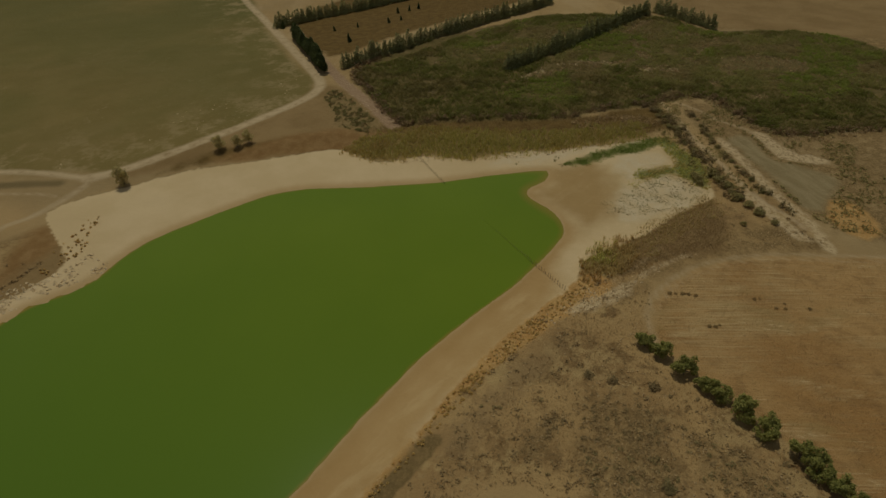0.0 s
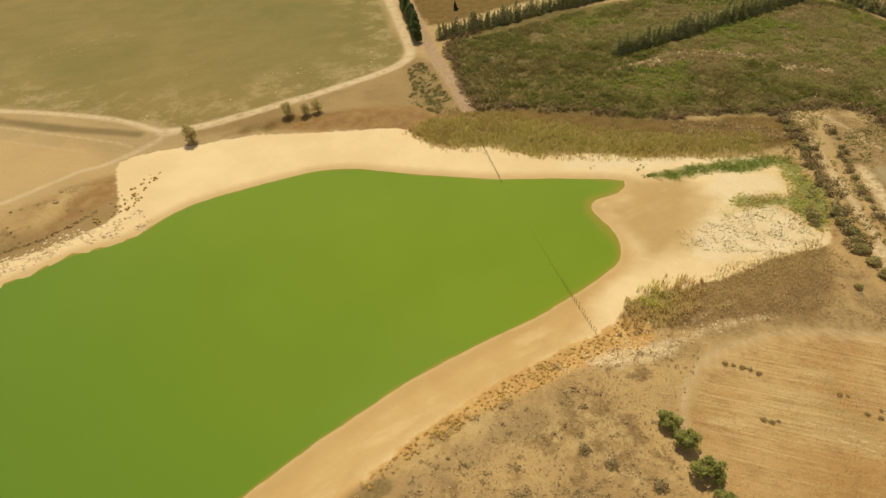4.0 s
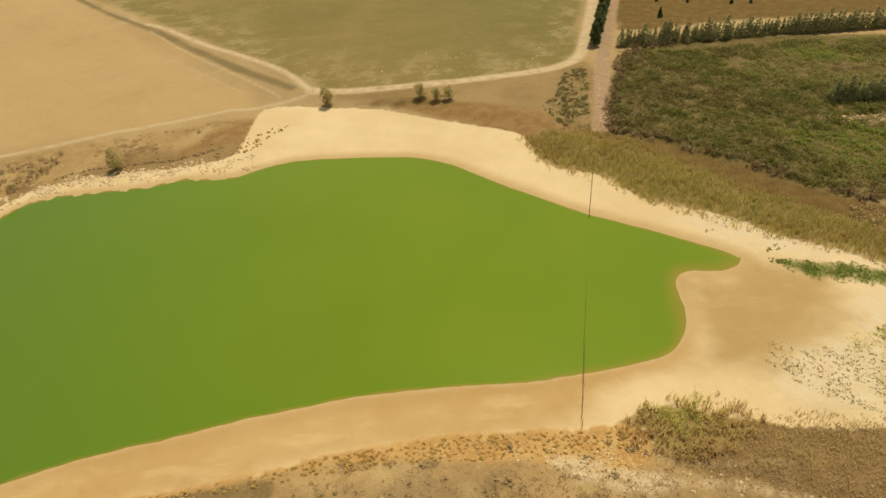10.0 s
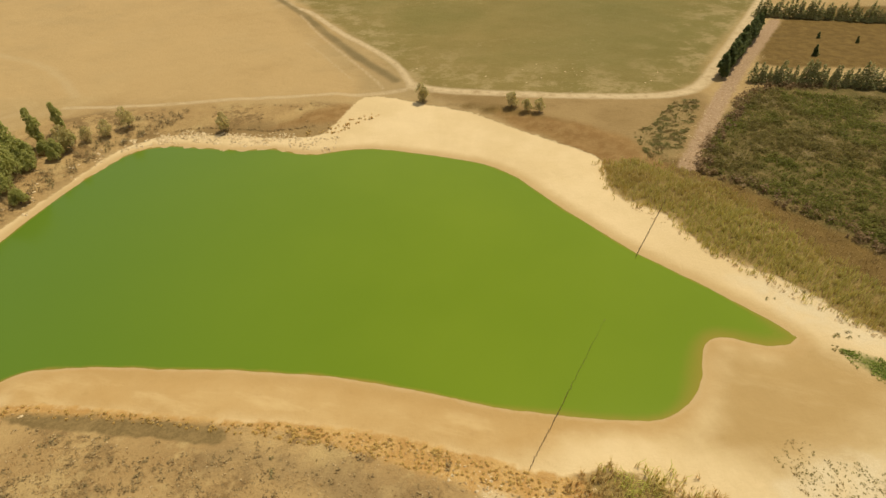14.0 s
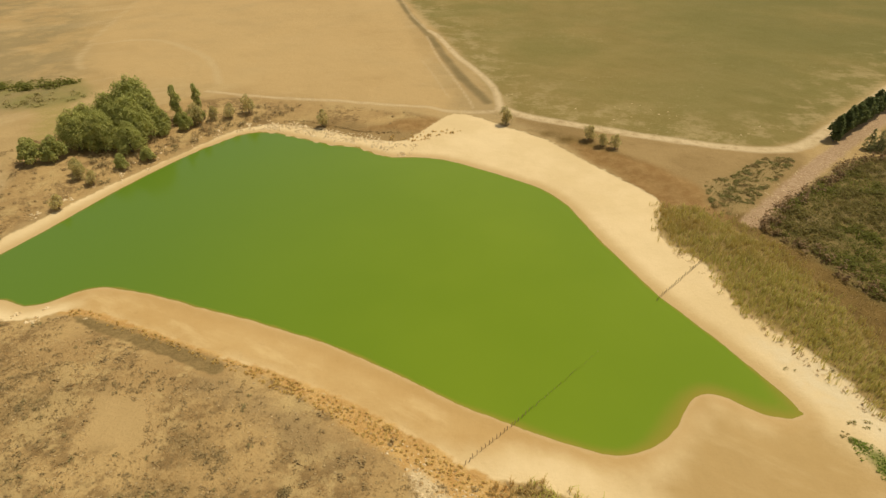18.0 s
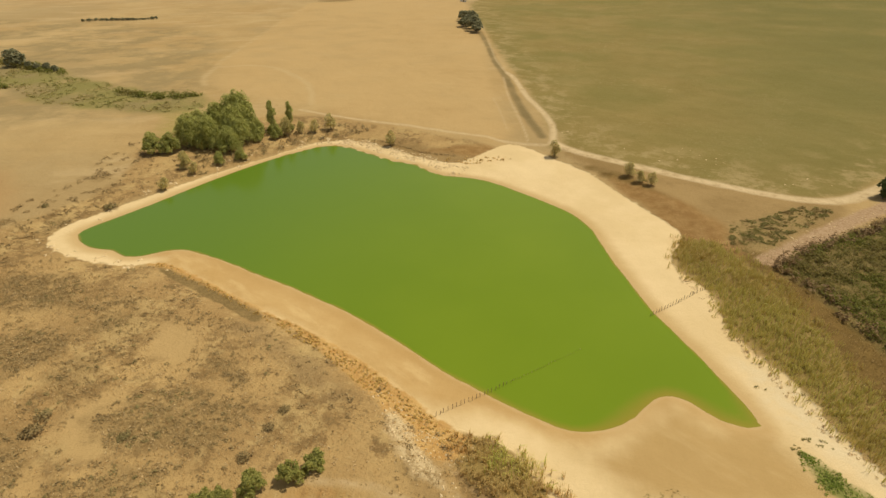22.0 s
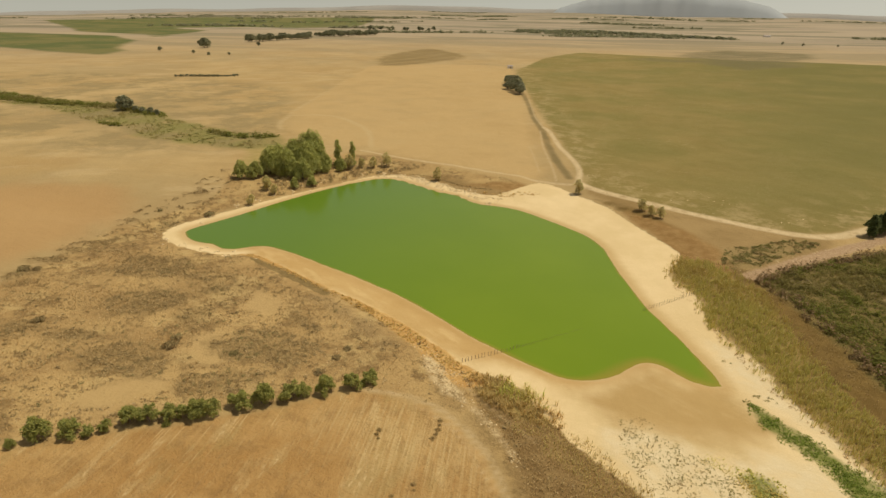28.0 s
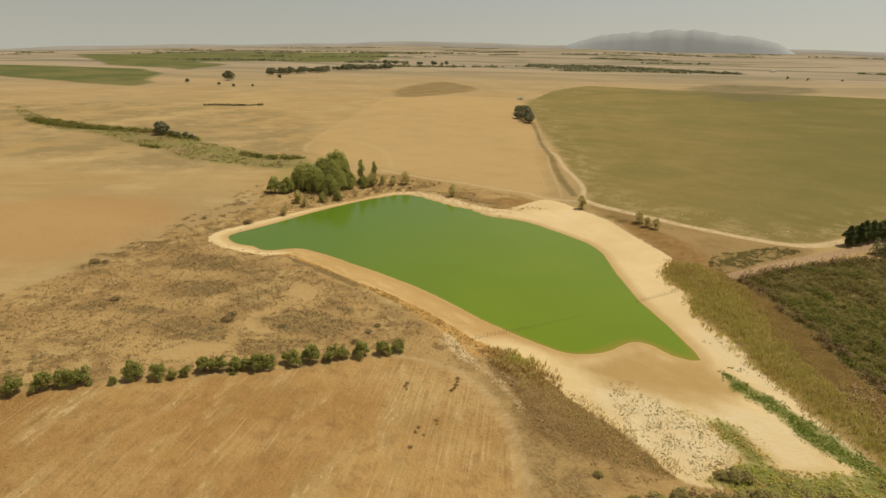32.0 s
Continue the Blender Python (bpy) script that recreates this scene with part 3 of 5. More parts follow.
FAN = [(24, 39), (31, 40), (35, 46.5), (39, 52), (45, 49), (52, 48), (58, 43), (60, 38), (55, 35), (48, 33), (41, 32), (35, 32), (29, 34)]
ORANGE_NORTH = [(118, 150), (140, 140), (170, 126), (205, 108), (260, 84), (300, 130), (220, 190), (158, 190)]
PALE_STRIP = [(110, 132), (134, 122), (164, 108), (182, 97), (181, 94.5), (162, 105), (132, 118.5), (112, 129)]
BASIN = [(81.4, 3.9), (83.7, -2), (71, -5.7), (69.6, -11), (67, -16.7), (64, -20), (56.6, -17.7), (50.6, -14.6), (46.8, -13), (47.8, -9.9), (53.7, -7.3), (61.8, -4), (72.3, 0.8)]
WASH = [(43, -14), (52, -16), (53, -20), (44, -24), (37, -20)]
RUST = [(11, 28), (16, 22), (20, 17), (23, 11), (30, 7), (37, 8), (44, 8), (48, 11), (43, 15), (38, 19), (33, 23), (27, 26), (24.5, 30), (18, 29)]
SILT = [(18, 149), (30, 143), (44, 128), (52, 112), (52, 106), (64, 101), (70, 90), (75, 78), (79, 66), (82, 53), (86, 43), (94, 34), (98, 22),
        (88, 16), (80, 26), (76, 32), (70, 46), (62, 64), (56, 84), (47, 98), (46, 108), (36, 128), (24, 144)]
RED_SILT = [(30, 139.5), (40, 132), (47, 127), (53, 119.5), (58, 111), (59, 103), (56, 99), (47, 105.5), (44, 113), (38, 122.5), (31, 133)]
STRAW_CORNER = [(-12, 14.5), (-6, 19.5), (2, 21), (9, 19), (15, 13.6), (20, 6), (17, -4), (8, -3), (-2, 4)]
REED = [(46, 106), (44, 98), (46, 90), (51, 84), (51, 76), (54, 70), (59, 61), (62, 54), (66, 46), (73, 33), (80, 26), (84, 30), (77, 42), (71, 54),
        (68, 66), (66, 78), (62, 90), (56, 99), (51, 106)]
REED_SOUTH = [(9, 33.5), (12.4, 36), (18.7, 34.3), (24, 31.6), (25, 27.5), (20, 26), (15, 27.5), (11, 29.5)]
THICKET = [(105, 134), (84, 118), (64, 99), (68, 88), (72, 78), (76, 68), (79, 57), (83, 48), (91, 40), (97, 28), (104, 21), (110.5, 14), (109, 7), (100, 1.6),
           (90.5, -4.2), (87.5, -11), (88.5, -19), (97, -33), (106, -56), (140, -66), (180, -60), (200, -44), (200, -16), (194, 4), (214, 26), (205, 76), (182, 94), (160, 112), (132, 126)]
LUSH = [(56.6, 45.6), (61.2, 41.4), (65.4, 37.9), (68.4, 33.8), (70.9, 32.4), (72.7, 29.4), (74.6, 27.2), (78.5, 23.4), (76.6, 20.2), (74.4, 22.3), (71.8, 24.2), (69.2, 26), (67.1, 28), (65.5, 32), (62, 35.8), (58.2, 40)]
WHEAT = [(-8, 164.5), (-16, 205), (-32, 264), (-50, 330), (-76, 425), (-112, 545), (-150, 640), (-240, 590), (-276, 536), (-240, 420), (-179, 242), (-156, 200), (-92, 184), (-59, 171.5)]
GUM_GRASS = [(-150, 170), (-140, 172), (-128, 152), (-112, 140), (-100, 128), (-91, 121), (-93, 114), (-101, 113), (-110, 112), (-122, 128), (-136, 148)]
MAT_PATCH = [(58.5, 116.5), (65.2, 120), (77.4, 130.5), (83.9, 130.5), (81.5, 125), (73, 115.6), (64.6, 105.2), (59, 101.3), (56.6, 106.2)]
# fresher and paler parts of the wet thicket
GREENS = [[(163, 63), (186, 38), (160, 29), (138, 48)], [(197, -46), (125, -33), (122, -13), (150, -22), (186, -31)], [(98, 73), (124, 57), (106, 45), (92, 58)], [(170, 106), (184, 94), (178, 86), (160, 100)]]
PALES = [[(184, -1), (193, -31), (151, -25), (143, -11), (148, 1)], [(186, 34), (206, 24), (180, 6), (160, 18)]]
HOLLOW = [(-520, 262), (-420, 226), (-356, 220), (-327, 221), (-288, 217), (-244, 203), (-187, 186), (-150, 184), (-132, 172), (-140, 158), (-172, 154), (-199, 154), (-232, 168), (-264, 173), (-318, 190), (-400, 200)]
CROP = [(-1700, 560), (-948, 516), (-811, 512), (-636, 486), (-690, 560), (-761, 611), (-900, 770), (-1079, 862), (-1186, 797), (-1400, 700), (-1900, 800)]
CROP_BACK = [(-2500, 1700), (-2100, 2028), (-1304, 2575), (-941, 1689), (-1187, 1280), (-1250, 1190), (-1063, 1141), (-925, 826), (-1036, 930), (-1238, 918)]
RUSSET = [(-175, 40), (-182, 78), (-160, 88), (-129, 82), (-118, 58), (-117, 14), (-150, 24)]
CROP_FAR = [(50, 950), (141, 1125), (258, 1100), (250, 1010), (190, 770), (131, 720), (96, 775), (10, 800), (2, 826), (60, 840), (105, 862)]
CROP_MOUND = [(-272, 540), (-318, 650), (-334, 760), (-323, 830), (-270, 790), (-228, 725), (-245, 600)]
# tracks: half width, then the line
TRACKS = [
    (1.9, [(420, 470), (220, 270), (164, 213), (128, 176), (101, 149), (91.5, 140.2), (83, 136.2), (72, 136.6), (56, 142.3), (40, 148), (25, 154), (15, 159.5), (10, 164)]),
    (1.2, [(10.6, 162), (9.4, 168), (8.3, 179.6), (4.9, 192.9), (-0.5, 206.4), (-6.2, 219), (-12.4, 238), (-19.4, 258), (-24, 267)]),
    (0.35, [(-24, 267), (-35, 296), (-50, 350), (-73, 432), (-105, 540), (-141, 659), (-200, 800)]),
    (0.25, [(1, 165), (-6.2, 191), (-14.4, 217.4), (-24, 256)]),
    (0.0, [(-7.5, 173), (-14, 195), (-21.5, 217)]),
    (0.7, [(8, 162), (-6, 163), (-29, 166), (-46, 169), (-70, 171), (-93, 176)]),
    (0.15, [(-8.5, 21), (-1.8, 22.7), (2.7, 23), (9.4, 20.5), (15.9, 15.8), (21.3, 8.8), (25.8, 0.1), (28.8, -9.6), (33.5, -28)]),
    (0.55, [(103, 22), (93.7, 18.3), (80, 13.6), (69.5, 9), (60, 5.2), (52, 1.5), (46, -2), (42.5, -5.8), (38.5, -8.4)]),
    (0.3, [(105, 18.5), (100.6, 11.3), (95, 7.7), (92, 3.4), (89, -1.4), (84.3, -3.8), (77, -7.4), (75.6, -11.4), (73, -16.5)]),
    (-0.3, [(147, 14), (183, 0), (230, -20)]),
    (-0.2, [(113, 71), (126, 64), (136, 54), (138, 45), (134, 32), (136, 18)]),
    (-0.1, [(6, 33.5), (9, 29.5), (13, 26.5), (18, 23.5), (23, 21)]),
    (-0.3, [(-1, 36), (3, 32), (5, 28), (10, 25)]),
    (-0.1, [(2, 21.3), (8.4, 19), (14.3, 14.5), (19.6, 7.8), (23.8, -0.4), (26.8, -10), (31, -26)]),
]


MOTTLE = [(-150, 196), (-190, 260), (-240, 330), (-340, 360), (-520, 330), (-560, 180), (-400, 120), (-250, 110), (-170, 130), (-140, 160)]
FAINT = [[(-335, 750), (-275, 536), (-240, 420), (-179, 242), (-156, 200)], [(-175, 238), (-157, 246), (-137, 239), (-110, 215), (-92, 184)], [(-330, 760), (-300, 820), (-262, 800)]]
DITCH = [(5.6, 169), (0.8, 181.7), (-6.5, 201.8), (-11.4, 217.5), (-18, 240.9), (-24.6, 262), (-35.6, 294), (-52.5, 352), (-76, 425)]
RUBBLE = [(2.1, [(152, 188), (117, 155), (93.5, 132), (76, 113), (62.5, 98.5)])]


def spline(points, per=4, closed=True):
    p = np.array(points, float)
    n, out = len(p), []
    for i in range(n if closed else n - 1):
        a, b, c, d = (p[(i + k) % n] if closed else p[min(max(i + k, 0), n - 1)] for k in (-1, 0, 1, 2))
        for u in np.arange(per) / per:
            out.append(0.5 * (2 * b + (c - a) * u + (2 * a - 5 * b + 4 * c - d) * u * u + (3 * b - a - 3 * c + d) * u ** 3))
    if not closed:
        out.append(p[-1])
    return np.array(out)


def line_distance(x, y, line):
    best = np.full(x.shape, 1e9)
    for a, b in zip(line[:-1], line[1:]):
        d = b - a
        u = np.clip(((x - a[0]) * d[0] + (y - a[1]) * d[1]) / max(d @ d, 1e-9), 0, 1)
        best = np.minimum(best, (x - a[0] - u * d[0]) ** 2 + (y - a[1] - u * d[1]) ** 2)
    return np.sqrt(best)


def inside(x, y, line):
    odd = np.zeros(x.shape, bool)
    for a, b in zip(line, np.roll(line, -1, 0)):
        cut = (a[1] > y) != (b[1] > y)
        odd ^= cut & (x < (b[0] - a[0]) * (y - a[1]) / (b[1] - a[1] if b[1] != a[1] else 1e-9) + a[0])
    return odd


def outline_distance(x, y, outline, per=3):
    """Metres to the outline, negative inside it."""
    line = spline(outline, per)
    d = line_distance(x, y, np.vstack([line, line[:1]]))
    return np.where(inside(x, y, line), -d, d)


def step(a, b, v):
    u = np.clip((v - a) / (b - a), 0, 1)
    return u * u * (3 - 2 * u)


def waves(x, y, size, seed):
    """A smooth random relief between about -1 and 1."""
    rng, out = np.random.RandomState(seed), 0
    for k in range(7):
        a, p, s = rng.uniform(0, 6.28), rng.uniform(0, 6.28), size * rng.uniform(0.6, 1.7)
        out = out + np.sin((x * math.cos(a) + y * math.sin(a)) * 6.28 / s + p)
    return out / 4


def height(x, y):
    x, y = np.asarray(x, float), np.asarray(y, float)
    pond, sand = outline_distance(x, y, POND, 2), outline_distance(x, y, SAND, 2)
    return relief(x, y, pond, sand)


def relief(x, y, pond, sand):
    r = np.hypot(x, y - 70)
    z = np.where(pond < 0, np.maximum(0.05 * pond - 0.1 * np.maximum(-2.0 - pond, 0), -2.5), 0.05 * np.minimum(pond, 26))
    z = z + step(0, 9, sand) * 1.1 + step(1.5, 6, pond) * 0.07 * waves(x, y, 9, 3)
    # a ragged water line, most of all along the crumbling north shore
    z = z + step(5, 1, np.abs(pond)) * (0.005 + 0.036 * step(128, 136, y) * step(-12, -22, x)) * (waves(x, y, 4.5, 8) + 0.6 * waves(x, y, 2.4, 9))
    z = z + step(4, 25, pond) * 0.25 * waves(x, y, 45, 4)
    # the slope south-west of the pond
    z = z + 0.115 * np.clip(pond - 27, 0, 52) * step(34, -4, x) * step(78, 40, y)
    z = z + step(180, 700, r) * 2.6 * waves(x, y, 420, 5) + step(700, 2500, r) * 9 * waves(x, y, 1500, 6)
    rise = np.interp(np.arctan2(x, y), np.radians([-90, -62, -45, -23, 0, 16, 60]), [-45, -40, 5, 48, 42, 36, 30])
    return z + step(1500, 4700, r) * rise


def base(x, y):
    return float(height(np.array([x]), np.array([y]))[0])


# ---- building helpers ----
def mesh(name, verts, faces, material, smooth=False):
    data = bpy.data.meshes.new(name)
    verts, faces = np.asarray(verts, np.float32), np.asarray(faces, np.int32)
    data.vertices.add(len(verts))
    data.vertices.foreach_set("co", verts.ravel())
    k = faces.shape[1]
    data.loops.add(faces.size)
    data.loops.foreach_set("vertex_index", faces.ravel())
    data.polygons.add(len(faces))
    data.polygons.foreach_set("loop_start", np.arange(len(faces), dtype=np.int32) * k)
    data.update(calc_edges=True)
    data.validate()
    data.polygons.foreach_set("use_smooth", np.full(len(data.polygons), smooth))
    data.materials.append(material)
    return data


def part(name, data, parent, label=""):
    ob = new(name, data)
    ob.parent = parent
    return tagged(ob, label)


def floats(data, name, values):
    data.attributes.new(name, "FLOAT", "POINT").data.foreach_set("value", np.asarray(values, np.float32))


def axis_steps(lo, hi, cell, end, grow=1.06):
    mid = list(np.arange(lo, hi + cell / 2, cell))
    up, down, s = [mid[-1]], [mid[0]], cell
    while up[-1] < end or down[-1] > -end:
        s *= grow
        up.append(min(up[-1] + s, end)), down.append(max(down[-1] - s, -end))
    return np.unique(np.array(down[::-1] + mid + up))


# ---- the ground: one sheet to the horizon ----
def build_ground():
    gx, gy = axis_steps(-132, 120, 0.95, 4850, 1.05), axis_steps(-80, 272, 0.95, 4850, 1.05)
    X, Y = np.meshgrid(gx, gy)
    x, y = X.ravel(), Y.ravel()
    near = (np.abs(x) < 330) & (np.abs(y - 70) < 330)

    def zone(*outlines, reach=None, per=2):
        out = np.full(x.shape, 400.0)
        pick = near if reach is None else np.ones(x.shape, bool)
        for o in outlines:
            out[pick] = np.minimum(out[pick], outline_distance(x[pick], y[pick], o, per))
        return out

    pond, sand = zone(POND), zone(SAND)
    z = relief(x, y, pond, sand)
    nx, ny = len(gx), len(gy)
    i = (np.arange(ny - 1)[:, None] * nx + np.arange(nx - 1)).ravel()
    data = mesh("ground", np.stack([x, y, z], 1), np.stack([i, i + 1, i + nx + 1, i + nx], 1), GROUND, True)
    floats(data, "z_pond", pond), floats(data, "z_sand", sand)
    for name, outlines, reach in (("z_mud", [MUD], None), ("z_fan", [FAN], None), ("z_bare", [DUST, DUST_HEDGE, DUST_SLOPE, PALE_STRIP, PINK, *OPENINGS], None), ("z_scar", SCARS, None), ("z_strip", [STRIP], None), ("z_shade", [STRIP_END], None), ("z_white", [WHITE, WHITE_SOUTH], None), ("z_wheat", [WHEAT], 1), ("z_gumgrass", [GUM_GRASS], None), ("z_matpatch", [MAT_PATCH], None), ("z_mound", [CROP_MOUND], 1), ("z_bank", [BANK, WASH], None), ("z_rust", [RUST], None), ("z_redsilt", [RED_SILT, HEEL], None), ("z_straw", [STRAW_CORNER], None), ("z_tired", [TIRED], None), ("z_scrub", [SCRUB], None), ("z_heath", [*HEATH, *RIM, EAST, EAST_FAR, WEDGE], None), ("z_verge", [VERGE, SHELF, EAST_PLAIN], None), ("z_basin", [BASIN], None), ("z_tilled", [TILLED], 1),
                                  ("z_fallow", [FALLOW], 1), ("z_silt", [SILT, ORANGE_NORTH], None), ("z_reed", [REED, REED_SOUTH], None), ("z_mottle", [MOTTLE], 1), ("z_thicket", [THICKET], None),
                                  ("z_lush", [LUSH, MARSH], None), ("z_hollow", [HOLLOW], 1), ("z_crop", [CROP, CROP_BACK], 1), ("z_russet", [RUSSET], 1), ("z_rough", [CROP_FAR], 1)):
        floats(data, name, zone(*outlines, reach=reach, per=1 if name == "z_crop" else 2))
    track = np.full(x.shape, 400.0)
    for half, line in TRACKS:
        track = np.minimum(track, line_distance(x, y, spline(line, 3, False)) - half)
    floats(data, "z_track", track)
    floats(data, "z_rubble", line_distance(x, y, spline(RUBBLE[0][1], 3, False)) - RUBBLE[0][0])
    faint = np.full(x.shape, 400.0)
    for line in FAINT:
        faint = np.minimum(faint, line_distance(x, y, spline(line, 3, False)) - 1.2)
    floats(data, "z_path", faint)
    floats(data, "z_ditch", line_distance(x, y, spline(DITCH, 3, False)) - 1.7)
    # share of the painted haze colour, growing with distance
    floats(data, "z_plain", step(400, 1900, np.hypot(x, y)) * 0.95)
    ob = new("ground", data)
    return tagged(ob, "dry sandy farmland with tracks, stubble fields and pale shore", "ground", kind="structure")


ground = build_ground()


def build_water():
    gx, gy = np.arange(-100, 57, 1.0), np.arange(37, 151, 1.0)
    X, Y = np.meshgrid(gx, gy)
    x, y = X.ravel(), Y.ravel()
    d = outline_distance(x, y, POND, 2)
    nx, ny = len(gx), len(gy)
    i = (np.arange(ny - 1)[:, None] * nx + np.arange(nx - 1)).ravel()
    quads = np.stack([i, i + 1, i + nx + 1, i + nx], 1)
    quads = quads[(d[quads] < 2.5).any(1)]
    used, inverse = np.unique(quads, return_inverse=True)
    data = mesh("water", np.stack([x[used], y[used], 0 * used], 1), inverse.reshape(-1, 4), WATER, True)
    floats(data, "z_pond", d[used])
    floats(data, "z_shoal", 0.7 + 3.6 * step(16, 8, np.hypot(x[used] - 42, y[used] - 44)) + 0.9 * step(22, 8, np.hypot(x[used] - 20, y[used] - 42)))
    return tagged(new("water", data), "opaque green water of the shrunken farm pond", "pond", kind="structure")


water = build_water()


# ---- plants ----
def cards(centres, outward, sizes, rng, hang=False, lift=0.9):
    """Small leaf sprays, each a pointed, folded blade, turned mostly outward, or hanging."""
    n = len(centres)
    nrm = outward + rng.normal(0, 0.55, (n, 3)) + [0, 0, 0.5 if hang else lift]
    nrm /= np.linalg.norm(nrm, axis=1, keepdims=True) + 1e-9
    side = np.cross(nrm, rng.normal(0, 0.35, (n, 3)) + [0, 0, -1] if hang else rng.normal(0, 1, (n, 3)))
    side /= np.linalg.norm(side, axis=1, keepdims=True) + 1e-9
    up = np.cross(nrm, side)
    s = sizes[:, None]
    a, b = centres - up * s * 0.75, centres + up * s * 0.75
    c = centres + nrm * s * 0.25
    w = side * s * 0.56
    verts = np.stack([a, c + w, b, c - w], 1).reshape(-1, 3)
    return verts, np.arange(n * 4).reshape(-1, 4)


def crown(lobes, count, size, seed, fill=0.35, hang=False):
    """Leaf sprays over rounded, uneven lobes (x, y, z, rx, rz)."""
    rng = np.random.RandomState(seed)
    lobes = np.array(lobes, float)
    area = lobes[:, 3] * lobes[:, 4]
    which = rng.choice(len(lobes), count, p=area / area.sum())
    way = rng.normal(0, 1, (count, 3))
    way /= np.linalg.norm(way, axis=1, keepdims=True)
    way[:, 2] = np.where(way[:, 2] < -0.55, -way[:, 2], way[:, 2])
    depth = 1 - fill * rng.uniform(0, 1, count) ** 2 + rng.normal(0, 0.06, count)
    lump = 1 + 0.16 * np.sin(way[:, 0] * 5 + which) * np.sin(way[:, 1] * 6 + which * 2) + 0.10 * np.sin(way[:, 2] * 9 + which)
    radii = lobes[which][:, [3, 3, 4]]
    centres = lobes[which][:, :3] + way * radii * (depth * lump)[:, None]
    return cards(centres, way, size * rng.uniform(0.6, 1.5, count), rng, hang)


def limb(points, radii, sides=6):
    verts, faces = [], []
    for j, (p, r) in enumerate(zip(points, radii)):
        for k in range(sides):
            a = 6.2832 * k / sides
            verts.append((p[0] + r * math.cos(a), p[1] + r * math.sin(a), p[2]))
            if j:
                o = (j - 1) * sides
                faces.append((o + k, o + (k + 1) % sides, o + sides + (k + 1) % sides, o + sides + k))
    return np.array(verts), np.array(faces)


def joined(pieces):
    verts, faces, o = [], [], 0
    for v, f in pieces:
        verts.append(v), faces.append(f + o)
        o += len(v)
    return np.vstack(verts), np.vstack(faces)


def trunk_mesh(tall, thick, lobes, rng):
    bits = [limb([(0, 0, -0.3), (0.04 * tall * rng.uniform(-1, 1), 0, 0.2 * tall), (0.05 * tall * rng.uniform(-1, 1), 0.03 * tall, 0.55 * tall)],
                 [thick * 1.3, thick, thick * 0.5])]
    for lx, ly, lz, *_ in lobes[:6]:
        bits.append(limb([(0, 0, 0.15 * tall), (lx * 0.4, ly * 0.4, 0.15 * tall + (lz - 0.15 * tall) * 0.55), (lx, ly, lz)], [thick * 0.6, thick * 0.4, thick * 0.12], 5))
    return joined(bits)


def build_tree(name, label, category, lobes, tall, leaf, count, size, seed, thick=0.15, group="", fill=0.2, hang=False):
    rng = np.random.RandomState(seed)
    tree = tagged(new(name), label, category, group)
    part("trunk", mesh("trunk", *trunk_mesh(tall, thick, lobes, rng), BARK, True), tree)
    part("crown", mesh("crown", *crown(lobes, count, size, seed, fill, hang), leaf), tree)
    return tree


def round_lobes(tall, wide, n, seed, low=0.3):
    """Lobes of a rounded broad crown."""
    rng, out = np.random.RandomState(seed), [(0, 0, tall * 0.66, wide * 0.36, tall * 0.32)]
    for i in range(n):
        a, q = 6.28 * (i + rng.uniform(-0.3, 0.3)) / n, rng.uniform(0.4, 0.62)
        h = tall * rng.uniform(low, 0.72)
        s = rng.uniform(0.22, 0.34)
        out.append((math.cos(a) * wide * q * 0.62, math.sin(a) * wide * q * 0.62, h, wide * s, min(tall * 0.24, h * 0.8)))
    return out


def gum_lobes(tall, wide, n, seed, low=0.28, slim=1.0):
    """Upright plumes of a gum tree, crowded round its middle, the tallest inside."""
    rng, out = np.random.RandomState(seed), []
    for i in range(n):
        a, q = 2.4 * i + rng.uniform(-0.4, 0.4), math.sqrt((i + 0.3) / n)
        r = wide * rng.uniform(0.13, 0.2) * slim
        top = tall * (1 - 0.42 * q * q) * rng.uniform(0.86, 1.0)
        rz = tall * rng.uniform(0.15, 0.24)
        out.append((math.cos(a) * wide * 0.36 * q, math.sin(a) * wide * 0.36 * q, top - rz, r, rz))
        if q > 0.45:
            out.append((math.cos(a + 0.3) * wide * 0.4 * q, math.sin(a + 0.3) * wide * 0.4 * q, max(tall * low, top - 2.4 * rz), r * 1.1, rz * 0.9))
    return out


def shaggy_lobes(tall, wide, n, seed):
    """Many small uneven lobes heaped into a ragged, several-tipped bush."""
    rng, out = np.random.RandomState(seed), []
    tips = [(rng.uniform(-0.3, 0.3) * wide, rng.uniform(-0.3, 0.3) * wide, rng.uniform(0.72, 1.0)) for _ in range(4)]
    for i in range(n):
        tx, ty, th = tips[i % 4]
        u = rng.uniform(0, 1) ** 0.8
        spread = wide * 0.36 * (1 - 0.75 * u)
        a, r = rng.uniform(0, 6.28), rng.uniform(0.09, 0.16) * wide
        out.append((tx * (0.5 + 0.5 * u) + math.cos(a) * spread, ty * (0.5 + 0.5 * u) + math.sin(a) * spread, tall * (0.12 + (th - 0.2) * u), r, r * rng.uniform(0.9, 1.5)))
    return out


def spire_lobes(tall, wide, n, seed, low=0.16):
    """Lobes of a slender crown, wide below and narrow at the tip."""
    rng, out = np.random.RandomState(seed), []
    for i in range(n):
        u = i / (n - 1)
        a = rng.uniform(0, 6.28)
        w = wide * 0.5 * (0.95 - 0.7 * u) * rng.uniform(0.85, 1.15)
        out.append((math.cos(a) * w * 0.3, math.sin(a) * w * 0.3, tall * (low + (0.93 - low) * u), w, tall * 0.5 / n + 0.25))
    return out


